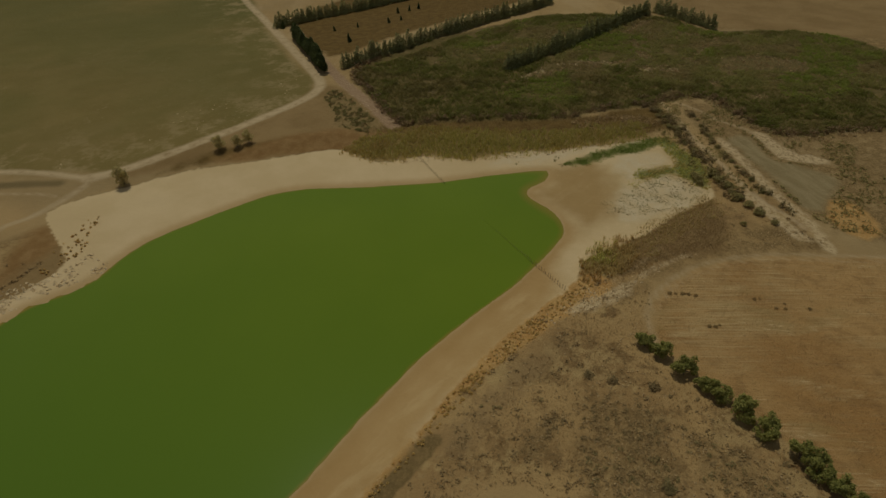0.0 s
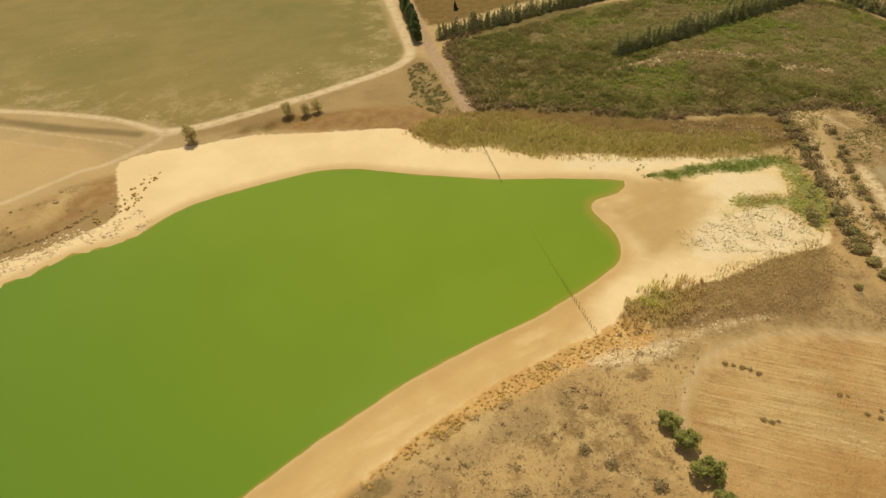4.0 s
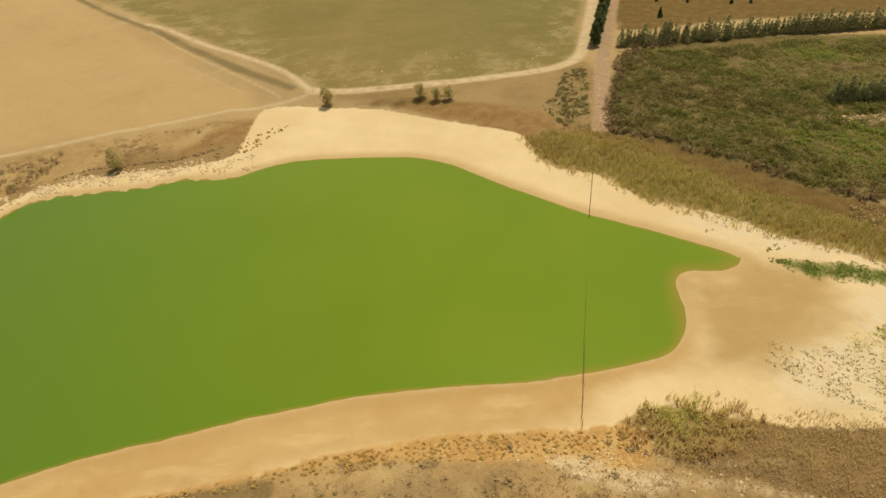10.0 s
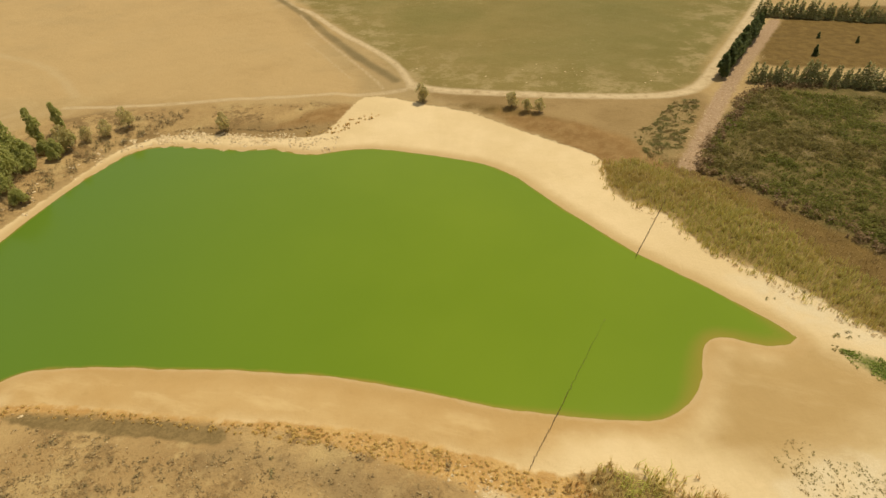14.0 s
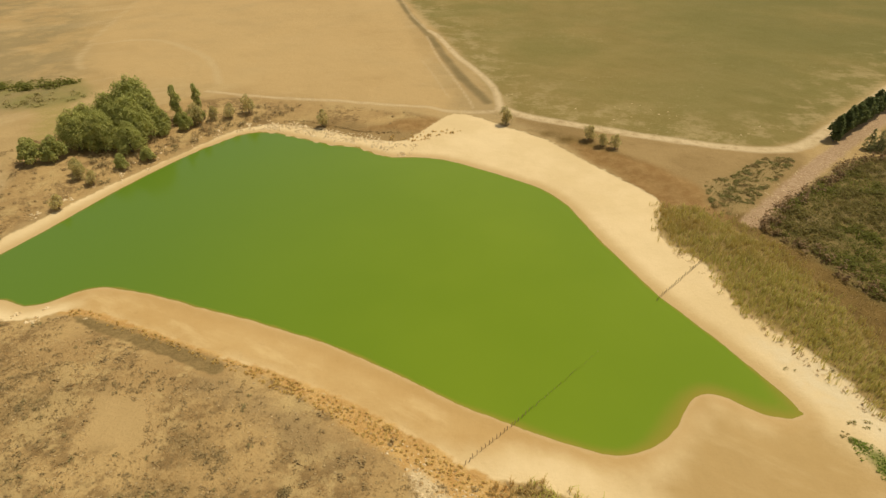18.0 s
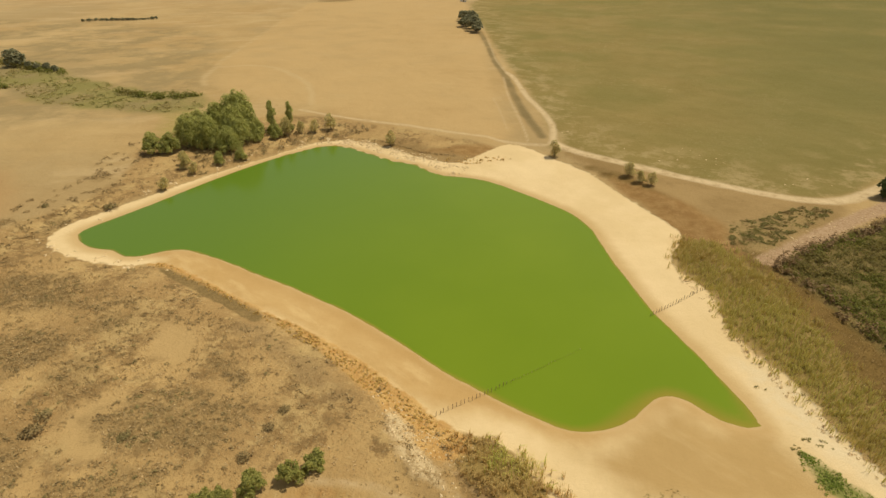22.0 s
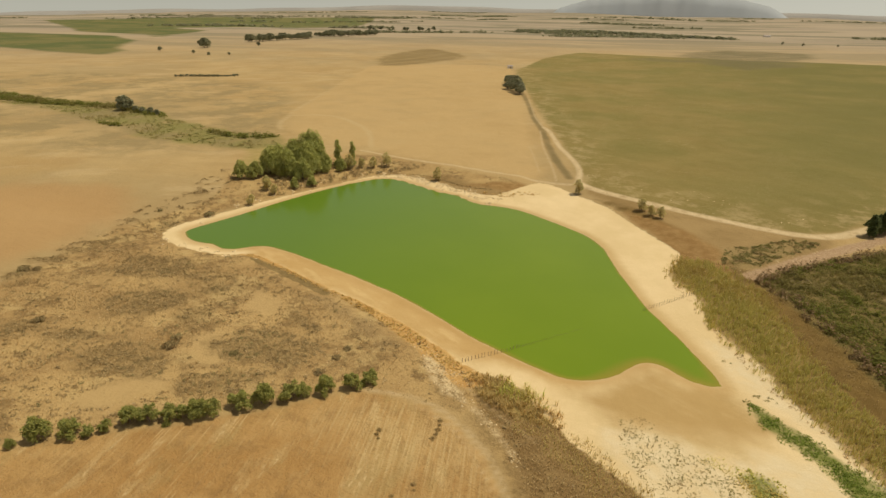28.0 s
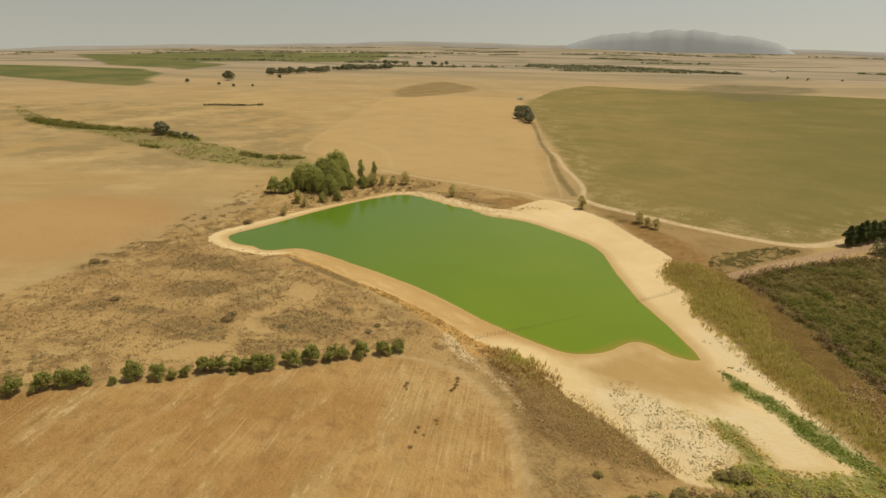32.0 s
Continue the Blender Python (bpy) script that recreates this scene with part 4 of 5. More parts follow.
def oval_lobes(tall, wide, n, seed, low=0.3):
    """Lobes of an upright oval crown on a bare stem."""
    rng, out = np.random.RandomState(seed), []
    for i in range(n):
        u = (i + 0.5) / n
        w = wide * 0.5 * math.sin(math.pi * (0.16 + 0.72 * u)) * rng.uniform(0.82, 1.12)
        a = rng.uniform(0, 6.28)
        out.append((math.cos(a) * wide * 0.13, math.sin(a) * wide * 0.13, tall * (low + (0.97 - low) * u), w, tall * (0.97 - low) / n * 0.85 + 0.12))
    return out


def placed(x, y, turn=0.0, scale=1.0, tall=1.0, sink=0.05):
    return pose(x, y, base(x, y) - sink, 0, 0, turn) @ Matrix.Diagonal((scale, scale, scale * tall, 1))


def plant(variants, places, seed):
    """Copies of the variants at (x, y, scale); the first of each variant is the built tree itself."""
    rng, fresh = random.Random(seed), list(variants)
    for x, y, s in places:
        pick = rng.randrange(len(variants))
        m = placed(x, y, rng.uniform(0, 360), s * rng.uniform(0.93, 1.07), rng.uniform(0.92, 1.1))
        if fresh:
            fresh.pop(0).matrix_basis = m
        else:
            src = variants[pick]
            keep = copy_thing(src, Matrix())
            keep.matrix_basis = m


def along(line, gap, jitter, rng):
    line = spline(line, 8, False)
    length = np.concatenate([[0], np.cumsum(np.linalg.norm(np.diff(line, axis=0), axis=1))])
    out, s = [], gap * 0.3
    while s < length[-1]:
        out.append((np.interp(s, length, line[:, 0]) + rng.uniform(-jitter, jitter), np.interp(s, length, line[:, 1]) + rng.uniform(-jitter, jitter)))
        s += gap * rng.uniform(0.75, 1.25)
    return out

# ---- trees round the pond ----
LONE = [build_tree("small_tree", "slim olive-green tree beside the pale beach", "tree", oval_lobes(5.6, 3.2, 7, 11, 0.1), 5.6, GREY_LEAF, 1100, 0.23, 11)]
plant(LONE, [(11.3, 153.3, 1.0)], 1)
TRIO = [build_tree("small_tree", "dusty olive tree, one of three by the track", "tree", oval_lobes(4.1, 3.1, 6, 20 + i, 0.12), 4.1, GREY_LEAF, 800, 0.21, 20 + i, 0.1, "three trees by the track") for i in range(3)]
plant(TRIO, [(34.2, 140.6, 1.1), (37.2, 136.6, 0.95), (40.2, 134.8, 1.0)], 2)
BANK_TREES = [build_tree("small_tree", "small grey-green tree on the pond's bank", "tree", oval_lobes(4.8, 3.3, 6, 30 + i, 0.12), 4.8, GREY_LEAF, 850, 0.22, 30 + i, 0.1) for i in range(3)]
plant(BANK_TREES, [(-44.6, 150.5, 1.05), (-93.5, 97.8, 0.95), (-96.5, 110.5, 1.0), (-92.5, 109.5, 0.85), (-98, 113, 0.9), (-75, 153.5, 1.0), (-70.5, 157.5, 1.1),
                   (-82, 147, 1.15), (-85, 151, 1.0), (-79, 151, 0.8)], 3)
SMALL_GUMS = [build_tree("gum_tree", "low spreading gum tree beside the tall ones", "tree", gum_lobes(6.0, 5.2, 10, 36, 0.22), 6.0, GUM_LEAF, 4200, 0.22, 36, 0.2, "gum trees at the pond's end", hang=True)]
plant(SMALL_GUMS, [(-113, 117, 1.25), (-108.5, 119.5, 1.3), (-84, 143, 0.85), (-90, 141, 1.1), (-86, 124, 0.8), (-90, 118.5, 0.75), (-88.5, 138.5, 0.8), (-87.6, 146, 0.65), (-83, 150.5, 0.6), (-98.6, 113.6, 0.55)], 31)
GUMS = [build_tree("gum_tree", "tall broad gum tree with grey-green leaves", "tree", gum_lobes(13.0, 10.8, 26, 40 + i, 0.2, 0.88), 13.0, GUM_LEAF, 14000, 0.25, 40 + i, 0.4, "gum trees at the pond's end", hang=True) for i in range(3)]
plant(GUMS, [(-107, 127, 0.86), (-99, 127, 0.84), (-92, 127, 0.72), (-101, 136, 1.0), (-94, 134, 0.95), (-108, 134, 0.8), (-97, 141, 1.25), (-103, 131, 0.95)], 4)
POPLARS = [build_tree("poplar", "narrow upright tree on the pond's far bank", "tree", oval_lobes(8.5, 2.5, 8, 50, 0.12), 8.5, GUM_LEAF, 2600, 0.21, 50, 0.15, hang=True)]
plant(POPLARS, [(-89.5, 149.5, 1.1), (-87.5, 158.5, 0.95)], 5)
HEDGE = [build_tree("hedge_bush", "bushy leafy green tree in a field-edge row", "bush", shaggy_lobes(3.5, 3.7, 30, 60 + i), 3.5, BUSH_LEAF, 2800, 0.16, 60 + i, 0.1, "bushes along the ploughed field", fill=0.45) for i in range(4)]
HEDGE_AT = [(-7.8, 23.2, 0.95), (-9.8, 20.6, 0.9), (-13, 17.4, 0.95), (-15.3, 15.0, 0.8), (-16.7, 12.9, 0.95), (-20.2, 9.9, 1.15), (-22.3, 7.2, 1.05), (-25.2, 3.8, 0.95),
            (-27, 2.0, 0.95), (-29.2, 0.1, 0.9), (-31.6, -1.5, 0.85), (-33.6, -3.0, 0.95), (-35, -5.8, 0.6), (-36.4, -7.3, 0.6), (-38.6, -8.6, 0.9), (-41.6, -10.2, 1.05),
            (-43, -13.4, 0.45), (-47.4, -16, 1.0), (-49.4, -17.3, 0.95), (-52, -19.8, 0.95), (-55.4, -21.6, 1.0), (-59.5, -24.5, 1.0)]
plant(HEDGE, HEDGE_AT, 6)
rng = random.Random(7)
PINES = [build_tree("pine", "dark green pine in a short dense row", "tree", oval_lobes(7.0, 2.9, 7, 70 + i, 0.12), 7.0, PINE_LEAF, 1400, 0.32, 70 + i, 0.16, "pines by the track") for i in range(2)]
plant(PINES, [(x, y, rng.uniform(0.85, 1.1)) for x, y in along([(100, 143), (118, 160), (137, 178)], 1.8, 0.35, rng)], 7)
WINDS = [build_tree("windbreak_tree", "upright grey-green tree in a planted windbreak row", "tree", spire_lobes(5.6, 3.4, 6, 80 + i, 0.1), 5.6, WIND_LEAF, 600, 0.27, 80 + i, 0.12, "windbreak trees") for i in range(4)]
WIND_AT = []
for line in ([(106, 138), (134, 125.5), (164, 112), (193, 96), (225, 78)], [(121, 77), (150, 62), (185, 46), (217, 30)], [(221, 27), (195, 1)],
             [(150, 196), (200, 166), (262, 132)]):
    WIND_AT += [(x, y, rng.uniform(0.75, 1.2)) for x, y in along(line, 1.45, 0.35, rng)]
WIND_AT = WIND_AT[:295]
plant(WINDS, WIND_AT, 8)
FIELD_TREES = [build_tree("young_pine", "small dark pine alone in the brown field", "tree", spire_lobes(3.0, 1.7, 5, 76, 0.15), 3.0, PINE_LEAF, 420, 0.32, 76, 0.08, "young pines in the field")]
plant(FIELD_TREES, [(139, 152, 1.0), (152, 166, 0.7), (171, 147, 0.8), (177, 143, 0.7), (160, 158, 0.6), (190, 150, 0.9), (196, 146, 0.8), (201, 143, 0.9), (150, 192, 1.1), (158, 196, 1.0)], 76)
# low round shrubs that stand apart
SHRUBS = [build_tree("low_shrub", "low rounded olive-brown shrub on dry ground", "shrub", round_lobes(0.95, 2.3, 6, 100 + i, 0.35), 0.95, BUSHLET_LEAF, 330, 0.17, 100 + i, 0.05, "low shrubs") for i in range(3)]
SHRUB_AT = []
MATS = [build_tree("mat_shrub", "low spreading green shrub matted over dry ground", "shrub", round_lobes(0.85, 2.3, 6, 105 + i, 0.35), 0.85, MAT_LEAF, 240, 0.16, 105 + i, 0.04, "matted shrubs by the old path") for i in range(3)]
MAT_AT = []
mat_line, mat_rng = spline(MAT_PATCH, 3), np.random.RandomState(131)
while len(MAT_AT) < 190:
    mx, my = mat_rng.uniform(56, 85, 1), mat_rng.uniform(101, 131, 1)
    if inside(mx, my, mat_line)[0] and waves(mx, my, 9, 132)[0] > mat_rng.uniform(-0.9, 0.5):
        MAT_AT.append((float(mx[0]), float(my[0]), mat_rng.uniform(0.25, 0.62)))
plant(MATS, MAT_AT, 13)

SHRUB_AT += [(-99, 83.5, 1.5), (-113, 77, 0.7), 
             (-105.5, 29, 1.2), (-103, 30.5, 0.8), (-76.5, 13, 1.0), (-46.2, 16.5, 1.1), (-47.2, 19.1, 0.9), (-34.2, 19.6, 0.8), (-17, 27.6, 0.7), (-16.7, 31.4, 0.7), (-17, 21.7, 0.8)]
plant(SHRUBS, SHRUB_AT, 10)
FIELD_TUFTS = [build_tree("field_tuft", "low brown weed tuft growing in the ploughed field", "weed", round_lobes(0.42, 0.85, 4, 115 + i, 0.4), 0.42, RUST_LEAF, 150, 0.1, 115 + i, 0.03, "weeds in the ploughed field") for i in range(2)]
plant(FIELD_TUFTS, [(7.5, 19.2, 0.9), (7.8, 18.2, 0.7), (8, 17, 1.0), (8.1, 15.9, 0.8), (7.9, 14.8, 0.9), (9, 4.9, 0.8), (9.5, 4.0, 0.6), (7.2, 1.7, 0.8), (7.3, 0.2, 0.8), (8.7, 0.2, 0.6), (8.1, -3.6, 0.9),
                    (-0.4, 12.9, 0.9), (-0.2, 11.9, 0.8), (0.4, 11.2, 0.6)], 14)
ROAD_BUSHES = [build_tree("road_bush", "dense dark bush growing near the eroded track", "bush", round_lobes(1.9, 3.0, 7, 110 + i, 0.3), 1.9, OLIVE_LEAF, 800, 0.22, 110 + i, 0.08, "bushes beside the eroded track") for i in range(3)]
ROAD_AT = [(58.5, 9, 0.8), (56, 7.6, 0.75), (53, 5.8, 0.8), (50.5, 5.2, 0.6), (47.6, 4.2, 0.85), (44.5, 2.2, 0.7), (41.5, 0.4, 0.8), (38.5, -2.5, 0.5), (36, 4, 0.4), (55.4, 12.8, 0.85), (57.2, 13.3, 0.6), (53.6, 12.2, 0.55)]
ROAD_AT += [(x, y, rng.uniform(0.3, 0.7)) for x, y in along([(104, 27), (98, 25), (91, 21.5), (84, 18.2), (76, 15), (66, 10.6)], 2.6, 1.1, rng)]
ROAD_AT += [(x, y, rng.uniform(0.25, 0.5)) for x, y in along([(96, 13.5), (86, 10.4), (76, 7.6), (66, 3.8), (58, 0.8), (50, -2.6)], 3.0, 0.8, rng)]
plant(ROAD_BUSHES, ROAD_AT, 11)

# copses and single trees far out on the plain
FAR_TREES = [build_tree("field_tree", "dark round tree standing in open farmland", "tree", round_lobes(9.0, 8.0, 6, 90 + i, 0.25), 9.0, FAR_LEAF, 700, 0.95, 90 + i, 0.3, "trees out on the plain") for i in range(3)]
FAR_AT = [(-76, 410, 1.0), (-71, 400, 1.1), (-80, 424, 1.05), (-68, 392, 0.8), (-84, 416, 0.85), (-86, 436, 0.95), (-92, 450, 0.9), (-96, 462, 0.7), (-277, 207, 0.95), (-268, 206, 0.4), (-261, 205, 0.4), (-254, 204.5, 0.4), (-248, 204, 0.35),
          (-638, 664, 1.7), (-645, 678, 1.4), (-560, 560, 0.5), (-520, 545, 0.45), (-500, 560, 0.4), (-640, 580, 0.6), (-610, 760, 0.7)]
for line, gap in (([(-690, 830), (-660, 940), (-661, 991)], 7), ([(-700, 1070), (-640, 1246)], 7), ([(-800, 1500), (-600, 1560)], 20), ([(-390, 358), (-365, 373), (-342, 388)], 1.6), ([(250, 1450), (420, 1380)], 60)):
    FAR_AT += [(x, y, rng.uniform(0.8, 1.25) * (0.22 if gap == 1.6 else 0.5 if gap == 60 else 1.2)) for x, y in along(line, gap, gap * 0.35, rng)]
plant(FAR_TREES, FAR_AT, 9)

# ---- undergrowth: what nobody could count ----
def scattered(outlines, per_m2, seed, clump=0.0, size=9.0, keep=None):
    """Random places inside the outlines, bunched by a relief of that size when clump is over 0."""
    rng, xs, ys = np.random.RandomState(seed), [], []
    for o in outlines:
        line = spline(o, 3)
        lo, hi = line.min(0), line.max(0)
        n = int((hi - lo).prod() * per_m2)
        x, y = rng.uniform(lo[0], hi[0], n), rng.uniform(lo[1], hi[1], n)
        ok = inside(x, y, line)
        if clump:
            ok &= rng.uniform(-1, 1, n) * (1 - clump) + clump * waves(x, y, size, seed + 1) * 1.6 > 0
        if keep is not None:
            ok &= keep(x, y)
        xs.append(x[ok]), ys.append(y[ok])
    return np.concatenate(xs), np.concatenate(ys)


def stuff(name, label, category, data):
    return tagged(new(name, data), label, category, kind="stuff")


def clumps(x, y, wide, tall, sprays, size, seed, lift=0.9, grow=None):
    """Low rounded plants at x, y, each of a few leaf sprays over a dome."""
    rng = np.random.RandomState(seed)
    n, z = len(x), height(x, y)
    s = rng.uniform(0.55, 1.35, n) * (1 if grow is None else grow)
    way = rng.normal(0, 1, (n, sprays, 3))
    way[:, :, 2] = np.abs(way[:, :, 2])
    way /= np.linalg.norm(way, axis=2, keepdims=True)
    reach = rng.uniform(0.55, 1.0, (n, sprays, 1)) * s[:, None, None]
    at = np.stack([x, y, z], 1)[:, None, :] + way * reach * [wide / 2, wide / 2, tall]
    spread = np.repeat(s[:, None], sprays, 1) * size * rng.uniform(0.6, 1.4, (n, sprays))
    return cards(at.reshape(-1, 3), way.reshape(-1, 3), spread.ravel(), rng, lift=lift)


def blades(x, y, tall, wide, seed, lean=0.75):
    """Upright reed blades: a tapered strip that bends over at its tip."""
    rng = np.random.RandomState(seed)
    n, z = len(x), height(x, y) - 0.05
    a = rng.uniform(0, 6.28, n)
    h = tall * rng.uniform(0.6, 1.25, n)
    side = np.stack([np.cos(a), np.sin(a), 0 * a], 1) * (wide * rng.uniform(0.7, 1.3, n))[:, None] * 0.5
    tip = np.stack([np.cos(a + 1.57), np.sin(a + 1.57), 0 * a], 1) * (h * rng.uniform(0, lean, n))[:, None]
    foot = np.stack([x, y, z], 1)
    up = np.stack([0 * h, 0 * h, h], 1)
    mid = foot + up * 0.72 + tip * 0.25
    top = foot + up * 0.92 + tip * 1.6
    verts = np.stack([foot - side, foot + side, mid + side, top + side * 0.3, top - side * 0.3, mid - side], 1).reshape(-1, 3)
    k = np.arange(n)[:, None] * 6
    return verts, np.concatenate([k + [0, 1, 2, 5], k + [5, 2, 3, 4]], 0)


def stalks(x, y, tall, wide, seed, lean=0.5):
    """Short dry stalks, each one tapered blade."""
    rng = np.random.RandomState(seed)
    n, z = len(x), height(x, y) - 0.03
    a, h = rng.uniform(0, 6.28, n), tall * rng.uniform(0.5, 1.4, n)
    side = np.stack([np.cos(a), np.sin(a), 0 * a], 1) * (wide * rng.uniform(0.6, 1.4, n))[:, None] * 0.5
    b = rng.uniform(0, 6.28, n)
    tip = np.stack([np.cos(b) * h * lean, np.sin(b) * h * lean, h], 1)
    foot = np.stack([x, y, z], 1)
    return np.stack([foot - side, foot + side, foot + tip + side * 0.3, foot + tip - side * 0.3], 1).reshape(-1, 3), np.arange(n * 4).reshape(-1, 4)


def tufted(x, y, blades_each, spread, seed):
    """Blade places bunched round the given tuft places."""
    rng = np.random.RandomState(seed)
    a, r = rng.uniform(0, 6.28, (len(x), blades_each)), spread * np.sqrt(rng.uniform(0, 1, (len(x), blades_each)))
    return (x[:, None] + np.cos(a) * r).ravel(), (y[:, None] + np.sin(a) * r).ravel()


def rocks(x, y, size, seed, flat=0.6):
    """Angular stones, each a squashed, jittered six-cornered lump."""
    rng = np.random.RandomState(seed)
    n, z = len(x), height(x, y)
    s = size * rng.uniform(0.45, 1.5, n) ** 1.3
    corner = np.array([(1, 0, 0), (0, 1, 0), (-1, 0, 0), (0, -1, 0), (0, 0, 1), (0, 0, -1)], float)
    v = corner[None] * rng.uniform(0.6, 1.3, (n, 6, 3)) + rng.normal(0, 0.18, (n, 6, 3))
    v[:, :, 2] *= flat
    a = rng.uniform(0, 6.28, n)[:, None]
    v = np.stack([v[:, :, 0] * np.cos(a) - v[:, :, 1] * np.sin(a), v[:, :, 0] * np.sin(a) + v[:, :, 1] * np.cos(a), v[:, :, 2]], 2)
    v = v * s[:, None, None] * 0.5 + np.stack([x, y, z], 1)[:, None]
    tri = np.array([(0, 1, 4), (1, 2, 4), (2, 3, 4), (3, 0, 4), (1, 0, 5), (2, 1, 5), (3, 2, 5), (0, 3, 5)])
    return v.reshape(-1, 3), (np.arange(n)[:, None, None] * 6 + tri).reshape(-1, 3)


def grown(outline, by):
    """The outline pushed outward from its middle line by some metres."""
    p = spline(outline, 2)
    d = np.roll(p, -1, 0) - np.roll(p, 1, 0)
    nrm = np.stack([d[:, 1], -d[:, 0]], 1) / (np.linalg.norm(d, axis=1, keepdims=True) + 1e-9)
    area = (p[:, 0] * np.roll(p[:, 1], -1) - np.roll(p[:, 0], -1) * p[:, 1]).sum()
    return (p + nrm * by * np.sign(area)).tolist()


def ragged_in(x, y, outline, amount, seed=400):
    """True inside the outline, with a frayed edge that thins out."""
    rng = np.random.RandomState(seed)
    fray = waves(x, y, 5, seed) * 0.5 + waves(x, y, 2.2, seed + 1) * 0.3 + rng.uniform(-1, 1, x.shape) * 0.55
    return outline_distance(x, y, outline) < fray * amount


def beside(line, half, per_m2, seed):
    p = spline(line, 4, False)
    lo, hi = p.min(0) - half, p.max(0) + half
    return scattered([[(lo[0], lo[1]), (hi[0], lo[1]), (hi[0], hi[1]), (lo[0], hi[1])]], per_m2, seed, keep=lambda x, y: line_distance(x, y, p) < half * (0.55 + 0.9 * waves(x, y, 6, seed)))


# the wet thicket: a sea of low shrubs, with clearings and a bare, twiggy rim
def open_thicket(x, y):
    d = np.full(x.shape, 99.0)
    for half, line in TRACKS:
        d = np.minimum(d, line_distance(x, y, spline(line, 3, False)) - half)
    d = np.minimum(d, outline_distance(x, y, PALE_STRIP))
    for o in OPENINGS + [PINK]:
        close = (np.abs(x - o[0][0]) < 40) & (np.abs(y - o[0][1]) < 40)
        d[close] = np.minimum(d[close], outline_distance(x[close], y[close], o) + 0.9 + 1.2 * waves(x[close], y[close], 5, 83))
    return (d > 0.8) & (outline_distance(x, y, BASIN) > 1) & ((waves(x, y, 26, 77) + 0.5 * waves(x, y, 9, 78) < 1.0) | (x < 112))


tx, ty = scattered([THICKET], 2.0, 200, keep=open_thicket)
rim = -outline_distance(tx, ty, THICKET)
core = rim > 1.6 + 1.2 * waves(tx, ty, 11, 79)


def in_any(x, y, outlines, fray, seed):
    hit = np.zeros(x.shape, bool)
    for o in outlines:
        hit |= outline_distance(x, y, o) < fray * (waves(x, y, 14, seed) + 0.6 * waves(x, y, 5, seed + 1))
    return hit


lush_part = core & (in_any(tx, ty, GREENS, 5, 80) | (waves(tx, ty, 40, 80) + 0.008 * (tx - 130) > 0.75))
deep = in_any(tx, ty, PALES, 6, 85) | ((rim > 15 + 9 * waves(tx, ty, 24, 81)) & (tx > 126 + 14 * waves(tx, ty, 30, 82)))
pale_part, olive_part = core & ~lush_part & deep, core & ~lush_part & ~deep
mounded = 0.95 + 0.3 * waves(tx, ty, 7, 86) + 0.2 * waves(tx, ty, 17, 87)
mounded = np.clip(mounded, 0.55, 1.6)
stuff("dry_thicket", "lighter olive-brown scrubby thicket of the wetland", "thicket", mesh("dry_thicket", *clumps(tx[pale_part], ty[pale_part], 1.5, 0.9, 10, 0.24, 209, grow=mounded[pale_part]), PALE_THICKET))
stuff("thicket", "dense olive-green wetland thicket with brown patches", "thicket", mesh("thicket", *clumps(tx[olive_part], ty[olive_part], 1.6, 1.0, 11, 0.24, 201, grow=mounded[olive_part]), THICKET_LEAF))
stuff("green_thicket", "fresh green low thicket in the wetland", "thicket", mesh("green_thicket", *clumps(tx[lush_part], ty[lush_part], 1.5, 0.8, 9, 0.25, 202, grow=mounded[lush_part]), GREEN_LEAF))
rx, ry = scattered([THICKET], 1.0, 203, keep=lambda x, y: (np.abs(outline_distance(x, y, THICKET) + 1.5) < 2.0) & (x < 125) & (waves(x, y, 8, 84) > -0.5))
stuff("thicket_rim", "grey-brown bare twiggy edge of the thicket", "thicket", mesh("thicket_rim", *clumps(rx, ry, 1.5, 1.6, 10, 0.34, 204), THICKET_EDGE))
dx, dy = scattered([[(112, 72), (126, 66), (138, 55), (141, 45), (137, 30), (138, 18), (133, 18), (131, 32), (134, 45), (130, 54), (122, 62), (111, 68)]], 1.3, 207, 0.5, 8)
stuff("clearing_stones", "pale stones and stumps in a thicket clearing", "stones", mesh("clearing_stones", *rocks(dx, dy, 0.7, 208), STONE))
gx, gy = scattered([[(80.6, 47.2), (87, 38), (90, 26), (85, 22), (79.7, 29), (76.2, 39), (76, 45.7)]], 3.0, 205, 0.3, 5)
stuff("dead_brush", "pale grey dead brush beside the reeds", "brush", mesh("dead_brush", *clumps(gx, gy, 0.9, 1.0, 10, 0.17, 206, 0.3), STRAW_LEAF))

# bare pinkish openings among the thicket
vx2, vy2 = scattered([[(150, 30), (140, 37), (135, 51), (124, 59.5), (118, 67), (108, 73), (110, 68), (120, 57), (130, 46), (134, 34), (133, 20), (137, 18)], [(172, 36), (190, 36), (206, 29), (204, 26), (186, 33), (170, 33)]], 1.6, 280, 0.3, 8)
vx3, vy3 = scattered(OPENINGS + [PINK], 1.2, 286, 0.3, 6)
vx2, vy2 = np.concatenate([vx2, vx3]), np.concatenate([vy2, vy3])
tw = beside([(109, 7), (100, 1), (90, -5), (87, -12), (88, -20), (97, -34)], 2.2, 1.6, 290)
vx2, vy2 = np.concatenate([vx2, tw[0]]), np.concatenate([vy2, tw[1]])
stuff("dead_stems", "pale dead stems in the thicket's openings", "brush", mesh("dead_stems", *clumps(vx2, vy2, 1.0, 0.9, 9, 0.2, 281, 0.3), STRAW_LEAF))

